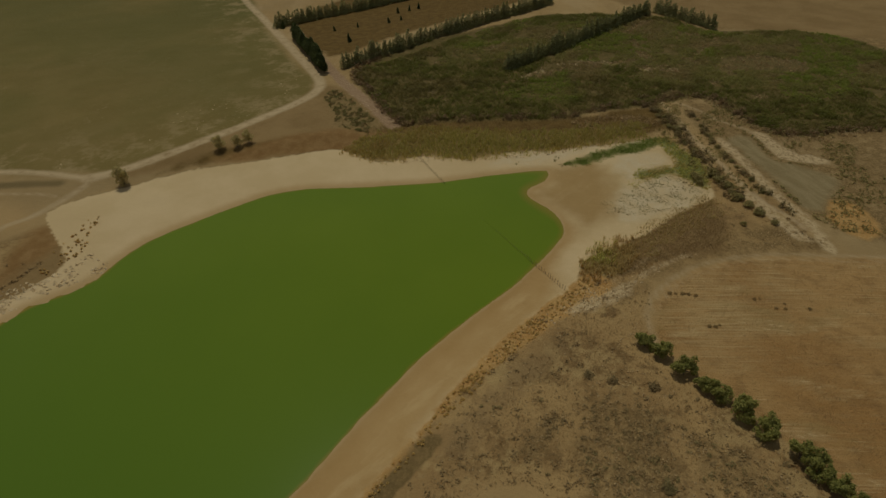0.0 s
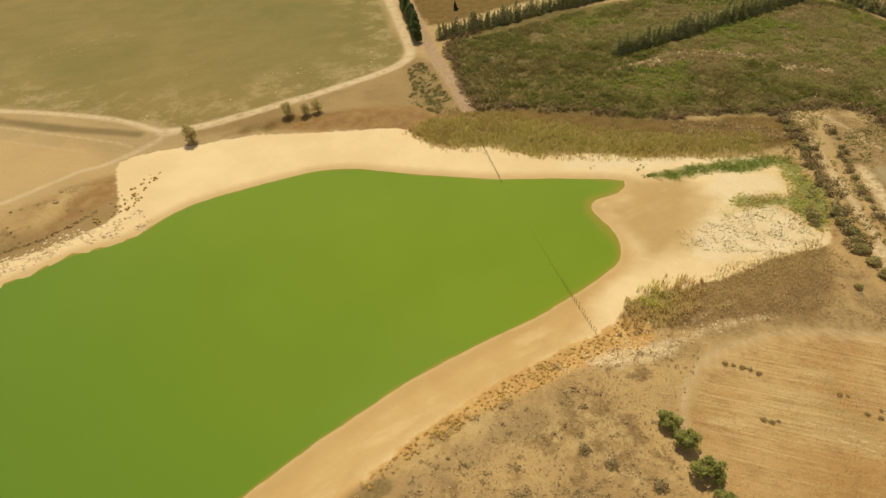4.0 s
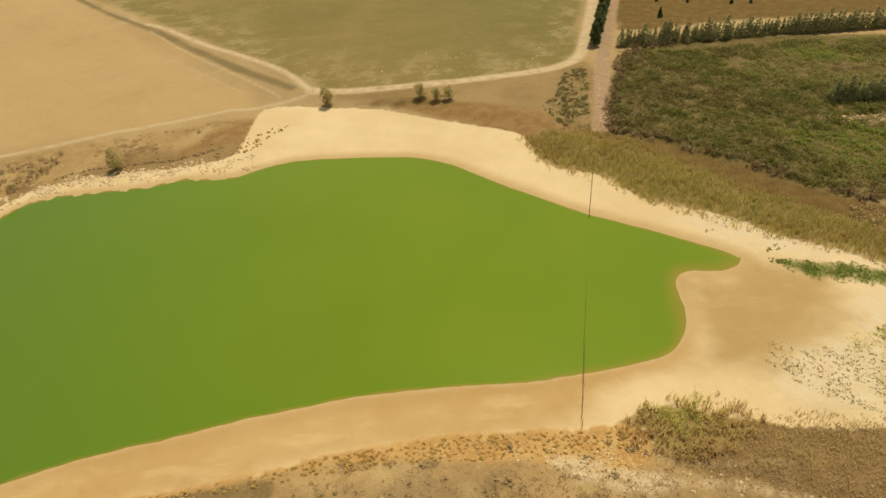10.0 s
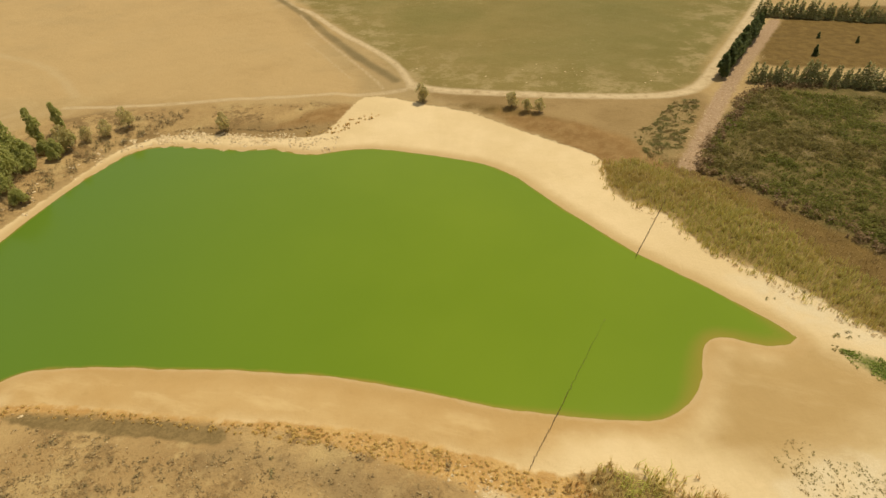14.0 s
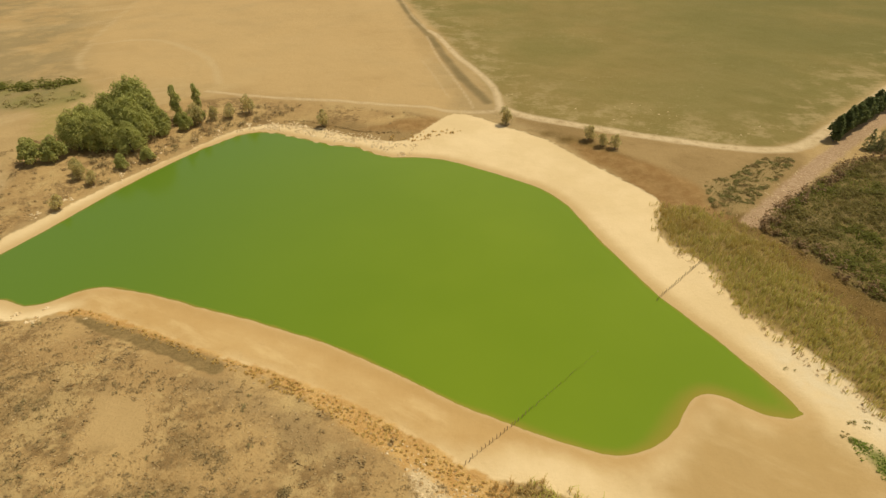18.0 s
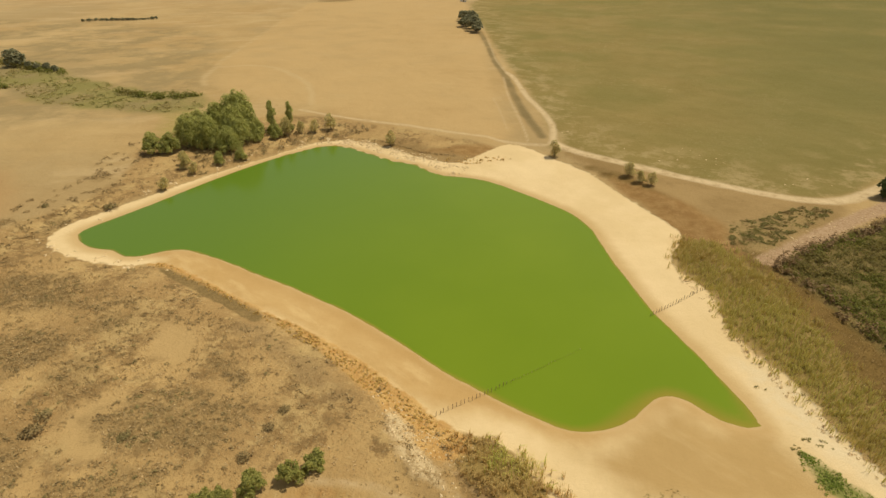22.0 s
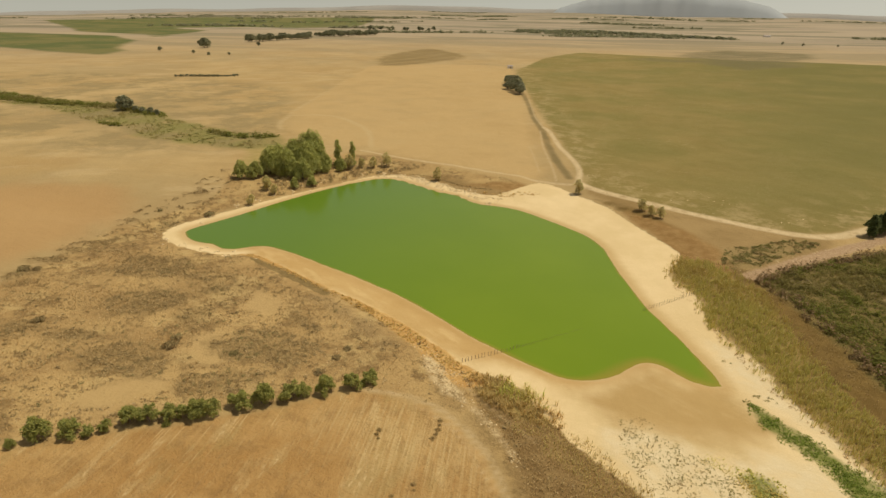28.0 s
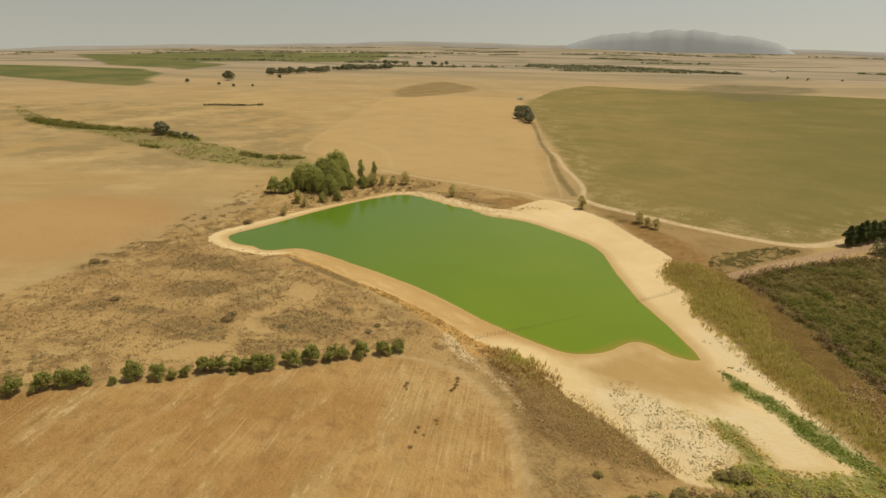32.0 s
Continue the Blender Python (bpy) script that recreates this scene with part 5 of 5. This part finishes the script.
mgx, mgy = scattered([MAT_PATCH], 3.0, 291, 0.35, 5)
stuff("path_grass", "rough olive-brown grass between matted shrubs", "grass", mesh("path_grass", *clumps(mgx, mgy, 0.5, 0.25, 7, 0.14, 292, 0.7), MAT_LEAF))

# reeds along the north-east shore and at the fence's end
nx_, ny_ = scattered([grown(REED, 2.6)], 9.0, 210, 0.1, 7, keep=lambda x, y: ragged_in(x, y, REED, 4.4))
nx_, ny_ = tufted(nx_, ny_, 5, 0.42, 211)
stuff("reeds", "tall yellow-green reeds along the beach", "reeds", mesh("reeds", *blades(nx_, ny_, 1.1, 0.075, 212, 0.18), REED_LEAF))
sx, sy = scattered([grown(REED_SOUTH, 1.5)], 6.0, 213, 0.1, 5, keep=lambda x, y: ragged_in(x, y, REED_SOUTH, 2.6, 420))
sx, sy = tufted(sx, sy, 6, 0.3, 418)
near_fence = np.hypot(sx - 18.5, (sy - 33.0) * 1.4) + 1.5 * waves(sx, sy, 6, 214)
fresh = np.random.RandomState(5).uniform(0, 1, sx.shape) < 0.95 - 0.13 * near_fence
tall_dry = ~fresh
stuff("green_reeds", "clump of fresh green reeds at the fence", "reeds", mesh("green_reeds", *blades(sx[fresh], sy[fresh], 1.4, 0.085, 215, 0.5), GREEN_REED))
stuff("straw_reeds", "straw-coloured reeds mixed among green ones", "reeds", mesh("straw_reeds", *blades(sx[tall_dry], sy[tall_dry], 1.15, 0.085, 229, 0.5), DRY_REED_LEAF))
bx, by = scattered([grown(RUST, 1.5)], 24, 217, 0.1, 6, keep=lambda x, y: ragged_in(x, y, RUST, 2.6, 450) & (outline_distance(x, y, REED_SOUTH) > -1))
fringe = outline_distance(bx, by, SAND) < 6.5 + 2.0 * waves(bx, by, 7, 219)
stuff("dry_reeds", "rust-brown dry reeds on the old shore", "reeds", mesh("dry_reeds", *blades(bx[fringe], by[fringe], 0.55, 0.07, 216, 0.7), FRINGE_LEAF))
stuff("brown_grass", "matted rust-brown dry grass", "grass", mesh("brown_grass", *blades(bx[~fringe], by[~fringe], 0.38, 0.06, 218, 0.9), RUST_LEAF))
ix, iy = scattered([SILT], 9, 219, 0.3, 12, keep=lambda x, y: y < 105)
stuff("silt_grass", "thin rust-brown grass on the dried silt", "grass", mesh("silt_grass", *blades(ix, iy, 0.35, 0.07, 220, 0.9), RUST_LEAF))
lx, ly = scattered([grown(LUSH, 1)], 42, 221, 0.3, 5, keep=lambda x, y: ragged_in(x, y, LUSH, 2.4, 430))
gx4, gy4 = scattered([grown(GREEN_TAIL, 1.5)], 26, 236, 0.2, 4, keep=lambda x, y: ragged_in(x, y, GREEN_TAIL, 3.0, 440))
stuff("sand_grass", "thin yellow-green grass growing on sand", "grass", mesh("sand_grass", *blades(gx4, gy4, 0.3, 0.07, 237, 0.9), GREEN_REED))
stuff("lush_grass", "bright green marsh plants in the damp channel", "grass", mesh("lush_grass", *clumps(lx, ly, 0.4, 0.2, 4, 0.12, 222), LUSH_LEAF))
fx, fy = scattered([grown(MARSH, 1)], 7, 223, 0.25, 5)
stuff("marsh_grass", "green rough grass beside the channel", "grass", mesh("marsh_grass", *clumps(fx, fy, 0.55, 0.3, 5, 0.18, 224), GREEN_REED))
rough = [(112, 14), (104, 2), (98, -16), (80, -30), (44, -30), (40, -14), (50, 0), (58, 12), (66, 16), (86, 24), (98, 26)]
# dense brush on both sides of the eroded track
ux2, uy2 = beside([(105, 27), (98, 24.6), (91, 21.3), (84, 18), (77, 15.2), (70, 12), (63, 9.2), (56, 6.8), (48, 4)], 2.1, 3.0, 287)
uz2 = beside([(101, 16), (90, 11.6), (80, 9.2), (70, 5.6), (60, 1.8), (51, -2.2), (44, -6.4)], 1.2, 1.8, 288)
ux2, uy2 = np.concatenate([ux2, uz2[0]]), np.concatenate([uy2, uz2[1]])
stuff("track_brush", "tangled dark brown brush lining the eroded track", "brush", mesh("track_brush", *clumps(ux2, uy2, 1.1, 1.3, 18, 0.2, 289, 0.5), BUSHLET_LEAF))
yx, yy = scattered([rough], 1.7, 270, 0.55, 12, keep=lambda x, y: (outline_distance(x, y, BASIN) > 0) & (outline_distance(x, y, SCARS[0]) > 0.6) & (outline_distance(x, y, SCARS[1]) > 0.5))
stuff("track_scrub", "rough olive-brown scrub round the eroded tracks", "scrub", mesh("track_scrub", *clumps(yx, yy, 1.0, 0.45, 8, 0.22, 271), OLIVE_LEAF))
px_, py_ = scattered([[(35, 30), (40.5, 31.4), (47.5, 28), (53, 25.6), (55.6, 20.7), (57.4, 16), (56.3, 12.6), (49.8, 10), (45.7, 13.6), (40.2, 18.7), (37, 22.7)]], 11, 225, 0.45, 4)
px4, py4 = scattered([[(34.5, 32), (37.5, 34.6), (40.5, 33.8), (39.8, 31.6), (36.5, 30.8)]], 8, 293, 0.3, 3)
px_, py_ = np.concatenate([px_, px4]), np.concatenate([py_, py4])
stuff("sand_plants", "small dark plants dotted over pale sand", "plants", mesh("sand_plants", *clumps(px_, py_, 0.32, 0.12, 4, 0.09, 226), MAT_LEAF))
qx, qy = scattered([[(53, 58.8), (55.6, 58), (55.2, 57), (53, 57.6)], [(57.5, 50), (61.5, 48.5), (61, 47), (57.5, 48.6)], [(60, 59), (62.5, 58.2), (62, 57.3), (60, 58)], [(55.8, 47.6), (57.6, 46.4), (58.6, 44.4), (57.2, 44), (55.6, 45.8)]], 2.0, 227, 0.4, 3)
stuff("shore_plants", "low dark creeping plants on pale sand", "plants", mesh("shore_plants", *clumps(qx, qy, 0.6, 0.2, 9, 0.14, 228), MAT_LEAF))
ptx, pty = scattered([[(53, 72), (58, 62), (63, 52), (70, 38), (76, 30), (72, 30), (66, 40), (60, 52), (55, 62), (50, 71)], [(44, 90), (50, 85), (51.5, 79), (49, 75.5), (48, 80), (45, 86)]], 2.2, 295, 0.45, 4)
stuff("pale_tufts", "pale dead grass tufts at the reeds' sandy edge", "grass", mesh("pale_tufts", *clumps(ptx, pty, 0.5, 0.3, 8, 0.11, 296, 0.5), STRAW_LEAF))

# round tufts on the orange bank and at the beach's west corner, each a plant of its own
def tuft_mesh(wide, tall, sprays, size, seed):
    r = np.random.RandomState(seed)
    way = r.normal(0, 1, (sprays, 3))
    way[:, 2] = np.abs(way[:, 2])
    way /= np.linalg.norm(way, axis=1, keepdims=True)
    at = way * r.uniform(0.6, 1.0, (sprays, 1)) * [wide / 2, wide / 2, tall]
    return mesh("tuft", *cards(at, way, size * r.uniform(0.6, 1.4, sprays), r, lift=1.2), TUFT_LEAF)


def sow_tufts(x, y, meshes, label, group, seed, low, high):
    r = random.Random(seed)
    for px, py, pz in zip(x, y, height(x, y)):
        tuft = tagged(new("tuft", r.choice(meshes)), label, "tuft", group)
        tuft.matrix_basis = pose(px, py, pz - 0.03, 0, 0, r.uniform(0, 360)) @ Matrix.Diagonal((*(r.uniform(low, high),) * 3, 1))


ux, uy = scattered([grown(BANK, 1.5)], 5.2, 230, 0.2, 10, keep=lambda x, y: (outline_distance(x, y, SAND) < 2.2 + 1.9 * step(-34, -20, x) + 0.8 * waves(x, y, 11, 231))
                   & (outline_distance(x, y, SAND) > 0.4) & (x > -67) & (x < 9) & ((x > -34) | (np.random.RandomState(3).uniform(0, 1, x.shape) < 0.5)))
near_end = np.argsort(-ux)
ux, uy = ux[near_end], uy[near_end]
sow_tufts(ux[:300], uy[:300], [tuft_mesh(0.44, 0.3, 36, 0.1, 232 + i) for i in range(4)], "round golden-brown tuft on the orange bank", "tufts on the bank", 232, 0.6, 1.25)
stuff("bank_tufts", "golden-brown rounded tufts along the orange bank", "tufts", mesh("bank_tufts", *clumps(ux[300:], uy[300:], 0.44, 0.3, 30, 0.1, 239, 1.2), TUFT_LEAF))
sx2, sy2 = scattered([grown(BANK, 0.5)], 1.6, 237, 0.4, 7, keep=lambda x, y: outline_distance(x, y, SAND) > 1.0)
stuff("bank_grass", "sparse straw-brown grass over the orange bank", "grass", mesh("bank_grass", *clumps(sx2, sy2, 0.3, 0.14, 6, 0.09, 238, 1.5), STRAW_LEAF))
kx2 = along([(-58, 154), (-50, 153.5), (-42, 150.5), (-31, 146.5), (-20, 145.5)], 0.45, 0.35, random.Random(12))
stuff("scarp_tufts", "dark tufts along the top of a small scarp", "tufts", mesh("scarp_tufts", *clumps(np.array([p[0] for p in kx2]), np.array([p[1] for p in kx2]), 0.6, 0.35, 8, 0.17, 235), DRY_LEAF))
vx, vy = scattered([[(-24, 142), (-17, 140.6), (-12, 141.6), (-8.5, 145), (-2, 147.4), (-4, 149.6), (-10, 148), (-15, 147), (-21, 144.6)]], 1.2, 233, 0.35, 4)
sow_tufts(vx, vy, [tuft_mesh(0.6, 0.5, 34, 0.14, 334 + i) for i in range(3)], "dark brown tuft on the beach's sandy corner", "tufts on the beach corner", 234, 0.55, 1.1)

# dry scrub on the slopes
dry_land = lambda x, y: (outline_distance(x, y, SAND) > 1.5) & (outline_distance(x, y, DUST) > -1) & (outline_distance(x, y, DUST_SLOPE) > -1) & (outline_distance(x, y, DUST_HEDGE) > -1) & (outline_distance(x, y, STRIP) > 0.5)
cx, cy = scattered([SCRUB], 0.55, 240, 0.85, 9, keep=lambda x, y: dry_land(x, y) & (y < 100) & ((x + 0.4 * y < -8) | (waves(x, y, 3, 294) > 0.45)))
hx2, hy2 = scattered(HEATH + RIM, 2.4, 252, 0.35, 5)
cx, cy = np.concatenate([cx, hx2]), np.concatenate([cy, hy2])
fx2, fy2 = scattered([[(-70, -30), (-57, -22), (-24, 4.5), (-8, 21), (12, 22), (22, 18), (12, 30), (-8, 39), (-30, 49), (-55, 56), (-80, 57), (-98, 50), (-98, 10)]], 0.9, 253, 0.65, 12, keep=dry_land)
stuff("scrub_litter", "low brown stems and litter over bare soil", "scrub", mesh("scrub_litter", *clumps(fx2, fy2, 0.4, 0.12, 4, 0.13, 254, 2.2), DRY_LEAF))
stuff("scrub", "dark dry scrub tufts on bare brown ground", "scrub", mesh("scrub", *clumps(cx, cy, 1.15, 0.15, 11, 0.16, 241, 2.2), DRY_LEAF))
ex, ey = scattered([SCRUB], 0.8, 242, 0.45, 11, keep=lambda x, y: dry_land(x, y) & (y < 110))
ehx, ehy = scattered(HEATH + RIM, 1.3, 297, 0.4, 4)
ex, ey = np.concatenate([ex, ehx]), np.concatenate([ey, ehy])
stuff("bleached_tufts", "bleached straw tufts among dry scrub", "grass", mesh("bleached_tufts", *clumps(ex, ey, 0.35, 0.16, 4, 0.12, 243, 1.8), STRAW_LEAF))
dgx, dgy = scattered([[(-70, -30), (-57, -22), (-24, 4.5), (-8, 21), (12, 22), (22, 18), (12, 30), (-8, 37), (-30, 46), (-55, 54), (-80, 57), (-98, 50), (-98, 10)]], 6.0, 272, 0.3, 14, keep=dry_land)
stuff("dry_grass", "thin upright grey-brown dead grass on the slope", "grass", mesh("dry_grass", *stalks(dgx, dgy, 0.34, 0.09, 273), STUBBLE_LEAF))
blx, bly = scattered([SCRUB], 0.17, 276, 0.6, 8, keep=lambda x, y: dry_land(x, y) & (y < 112) & (x + 0.4 * y < -8))
hbx, hby = scattered(HEATH + RIM, 0.7, 277, 0.3, 4)
blx, bly = np.concatenate([blx, hbx]), np.concatenate([bly, hby])
stuff("scrub_bushlets", "low dark-brown rounded bushlets scattered over the slope", "scrub", mesh("scrub_bushlets", *clumps(blx, bly, 0.8, 0.34, 18, 0.12, 278, 1.4), BUSHLET_LEAF))
sbx, sby = scattered([TILLED], 8.0, 274, 0.3, 16, keep=lambda x, y: (y > -62) & (x > -75) & (outline_distance(x, y, TILLED) < -0.8))
stuff("stubble", "short straw stubble left in the ploughed field", "stubble", mesh("stubble", *stalks(sbx, sby, 0.2, 0.08, 275, 0.6), STUBBLE_LEAF))
ox, oy = scattered([SCRUB], 0.06, 244, 0.5, 22, keep=dry_land)
stuff("scrub_bushes", "scattered knee-high olive-brown bushes", "scrub", mesh("scrub_bushes", *clumps(ox, oy, 1.1, 0.35, 14, 0.2, 245, 1.8), DRY_LEAF))
wx, wy = scattered([[(-113, 128), (-94, 144), (-88, 160), (-72, 162), (-56, 165), (-58, 158), (-68, 150), (-80, 134), (-86, 118), (-90, 108), (-98, 118)]], 0.9, 246, 0.2, 9, keep=lambda x, y: outline_distance(x, y, SAND) > 1.5)
stuff("bank_brush", "grey-brown tangled brush under the gum trees", "brush", mesh("bank_brush", *clumps(wx, wy, 1.4, 1.25, 22, 0.19, 247), BUSHLET_LEAF))
hx, hy = scattered([[(-420, 222), (-347, 212), (-306, 218), (-262, 212), (-241, 203), (-243, 198), (-280, 205), (-320, 205), (-360, 200), (-420, 208)],
                    [(-184, 182), (-164, 179), (-148, 184), (-146, 178), (-160, 173), (-182, 175)], [(-256, 174), (-240, 172), (-240, 168), (-256, 170)]], 0.5, 248, 0.15, 30)
stuff("hollow_bushes", "dark green bushes filling a shallow hollow", "bushes", mesh("hollow_bushes", *clumps(hx, hy, 3.6, 2.0, 20, 0.55, 249), THICKET_LEAF))
hx3, hy3 = scattered([HOLLOW], 0.3, 255, 0.45, 26)
stuff("hollow_grass", "rank olive grass clumps in a shallow hollow", "grass", mesh("hollow_grass", *clumps(hx3, hy3, 2.0, 0.5, 9, 0.4, 256), HOLLOW_LEAF))
kx, ky = scattered([[(-103, 60), (-108, 40), (-114, 44), (-118, 66), (-122, 92), (-128, 128), (-119, 130), (-112, 104), (-103, 84), (-102, 68)]], 0.22, 250, 0.5, 7)
stuff("rim_bushes", "low brown bushes on the pond's dry rim", "bushes", mesh("rim_bushes", *clumps(kx, ky, 1.9, 0.35, 18, 0.24, 251, 1.8), DRY_LEAF))

# woods and planted belts far out on the plain
wood_rng, belts = random.Random(55), [[(-400, 1790), (-140, 1850), (190, 1715), (175, 1690), (-90, 1790), (-330, 1740)]]
for k in range(34):
    a, d = radians(wood_rng.uniform(-66, 24)), wood_rng.uniform(1500, 4300)
    long, wide, t = wood_rng.uniform(60, 330), wood_rng.uniform(7, 22), wood_rng.uniform(-0.35, 0.5) - a
    belts.append(blob(math.sin(a) * d, math.cos(a) * d, long, wide, t, k))
gx3, gy3 = scattered(belts[1:], 0.016, 282, 0.2, 60)
bx3, by3 = scattered(belts[:1], 0.035, 284)
gx3, gy3 = np.concatenate([gx3, bx3]), np.concatenate([gy3, by3])
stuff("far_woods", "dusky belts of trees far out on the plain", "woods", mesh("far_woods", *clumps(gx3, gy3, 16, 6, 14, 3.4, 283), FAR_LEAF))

# stones on the eroded shore, in the rubble path and over the scrub
mx_, my_ = scattered([SCRUB, SHELF, SAND], 2.6, 260, 0.5, 5, keep=lambda x, y: (np.abs(outline_distance(x, y, POND) - 5.0) < 3.2 + waves(x, y, 12, 262)) & ((y > 85) | (x < -70)) & (x < -14) & ((x > -68) | (waves(x, y, 5, 263) > 0.35)))
stuff("shore_stones", "pale broken stones along the eroded shore", "stones", mesh("shore_stones", *rocks(mx_, my_, 0.62, 261), STONE))
slx, sly = scattered([SHELF, SAND], 0.5, 268, 0.35, 7, keep=lambda x, y: (np.abs(outline_distance(x, y, POND) - 5.2) < 2.4 + waves(x, y, 9, 269)) & (y > 132) & (x < -22) & (x > -72))
stuff("clay_slabs", "pale caked clay slabs broken off the eroded shore", "stones", mesh("clay_slabs", *rocks(slx, sly, 1.1, 269, 0.32), STONE))
ax, ay = scattered([[(120, 160), (92, 133.5), (74, 116), (60, 101), (65, 96), (79, 110), (97, 128), (124, 154)]], 1.1, 262, 0.5, 5)
stuff("rubble", "pale pinkish rubble strewn down the old path", "stones", mesh("rubble", *rocks(ax, ay, 0.3, 263), STONE))
zx, zy = scattered([grown(BANK, 1.0), grown(SCARS[2], 0.7), SCARS[4]], 2.4, 264, 0.45, 5, keep=lambda x, y: (outline_distance(x, y, SAND) > 2) & ((x > -6) | (waves(x, y, 7, 266) > 0.3)))
stuff("bank_stones", "pale crumbled stones on the orange bank", "stones", mesh("bank_stones", *rocks(zx, zy, 0.36, 265), STONE))
jx, jy = scattered([[(15, 163), (75, 142), (90, 150), (60, 166), (20, 185)]], 0.03, 266, 0.5, 25)
stuff("field_stones", "white stones scattered over the fallow field", "stones", mesh("field_stones", *rocks(jx, jy, 0.5, 267), STONE))


# ---- the old fence that runs into the water ----
def post_mesh(seed):
    r = random.Random(seed)
    lean = (r.uniform(-0.12, 0.12), r.uniform(-0.12, 0.12))
    v, f = limb([(0, 0, -0.5), (lean[0] * 0.5, lean[1] * 0.5, 0.45), (lean[0], lean[1], 1.0), (lean[0] * 1.02, lean[1] * 1.02, 1.04)], [0.05, 0.048, 0.045, 0.02], 7)
    return mesh("post", v, f, WOOD, False)


def build_fence(label, start, end, gap, seed, floor=None):
    r = random.Random(seed)
    fence = tagged(new("fence"), label, "fence")
    meshes = [post_mesh(seed + i) for i in range(5)]
    start, end = np.array(start, float), np.array(end, float)
    n = int(np.linalg.norm(end - start) / gap)
    for i in range(n + 1):
        x, y = start + (end - start) * (i + r.uniform(-0.12, 0.12)) / n
        z = base(x, y)
        if floor is not None:
            z = max(z, floor - 0.45 * i / n)
        p = part("post", r.choice(meshes), fence)
        p.matrix_basis = pose(x, y, z, 0, 0, r.uniform(0, 360)) @ Matrix.Diagonal((1, 1, r.uniform(0.85, 1.15), 1))
    return fence


build_fence("row of weathered wooden posts running into the pond", (4.8, 38.2), (25.2, 60.4), 0.75, 300, -0.42)
build_fence("row of weathered wooden posts crossing the beach", (51.5, 88.5), (37.6, 74.0), 0.8, 320, -0.2)


# ---- far buildings and the mountain range ----
def box(x0, x1, y0, y1, z0, z1):
    v = [(x, y, z) for z in (z0, z1) for y in (y0, y1) for x in (x0, x1)]
    return np.array(v, float), np.array([(0, 2, 3, 1), (4, 5, 7, 6), (0, 1, 5, 4), (2, 6, 7, 3), (0, 4, 6, 2), (1, 3, 7, 5)])


def build_house(label, x, y, turn, long, deep, tall):
    house = tagged(new("farm_building"), label, "building")
    house.matrix_basis = pose(x, y, base(x, y), 0, 0, turn)
    part("wall", mesh("wall", *box(-long / 2, long / 2, -deep / 2, deep / 2, -0.5, tall), PLASTER), house)
    e = 0.5
    v = np.array([(sx * (long / 2 + e), sy * (deep / 2 + e), tall + 0.01) for sx in (-1, 1) for sy in (-1, 1)] + [(sx * (long / 2 + e), 0, tall + deep * 0.3) for sx in (-1, 1)], float)
    roof = bpy.data.meshes.new("roof")
    roof.from_pydata(v.tolist(), [], [(0, 2, 5, 4), (3, 1, 4, 5), (0, 4, 1), (2, 3, 5), (0, 1, 3, 2)])
    roof.materials.append(ROOFING)
    part("roof", roof, house)
    part("door", mesh("door", *box(-0.6, 0.6, -deep / 2 - 0.05, -deep / 2 - 0.003, 0, 2.1), WOOD), house)
    return house


build_house("small white shed at the end of the field track", -132, 612, 20, 6, 4, 2.6)
build_house("distant white farmhouse on the plain", 330, 1960, 10, 18, 9, 4)


def build_range():
    """A range on the horizon, 4.7 km out, in a blue-grey that has the haze painted in."""
    n, deep = 90, 6
    rng, verts = np.random.RandomState(9), []
    u = np.linspace(0, 1, n)
    crest = np.interp(u, [0, 0.045, 0.146, 0.233, 0.343, 0.426, 0.485, 0.52, 0.578, 0.68, 0.74, 0.8, 0.87, 0.936, 1], [40, 92, 141, 171, 179, 196, 203, 196, 203, 178, 165, 155, 137, 92, 30])
    for j in range(deep):
        w = j / (deep - 1)
        shape = math.sin(math.pi * (0.08 + 0.84 * w)) ** 1.2
        ridge = crest * (1 + 0.020 * np.sin(u * 41 + j * 0.5) + 0.013 * np.sin(u * 77 + 2 - j * 0.6) + 0.008 * np.sin(u * 131 + 1 + j * 0.7))
        for i in range(n):
            a = radians(-10.5 + 20.5 * u[i])
            d = 4380 + 300 * w
            x, y = math.sin(a) * d + 37, math.cos(a) * d - 65
            verts.append((x, y, -30 + (ridge[i] + 30) * shape * (1 + 0.008 * math.sin(i * 0.61 + j * 1.3))))
    i = (np.arange(deep - 1)[:, None] * n + np.arange(n - 1)).ravel()
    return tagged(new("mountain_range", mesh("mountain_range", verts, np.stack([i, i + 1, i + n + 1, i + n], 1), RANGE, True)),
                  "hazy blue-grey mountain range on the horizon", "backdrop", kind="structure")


build_range()


def build_far_hills():
    """Low swells of land along the horizon, 4.7 km out."""
    a = np.radians(np.linspace(-85, 60, 240))
    top = np.interp(np.degrees(a), [-90, -62, -45, -23, 0, 16, 60], [-28, -20, 32, 82, 78, 74, 62]) + 5 * np.sin(a * 13 + 1) + 3 * np.sin(a * 37)
    rows = []
    for d, k in ((4500, -0.6), (4620, 0.75), (4700, 1.0), (4780, 0.7), (4840, -0.3)):
        rows.append(np.stack([np.sin(a) * d, np.cos(a) * d, top - 90 * (1 - k)], 1))
    n = len(a)
    i = (np.arange(4)[:, None] * n + np.arange(n - 1)).ravel()
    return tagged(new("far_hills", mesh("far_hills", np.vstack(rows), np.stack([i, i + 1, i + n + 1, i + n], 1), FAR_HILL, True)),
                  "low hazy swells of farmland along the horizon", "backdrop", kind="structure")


build_far_hills()
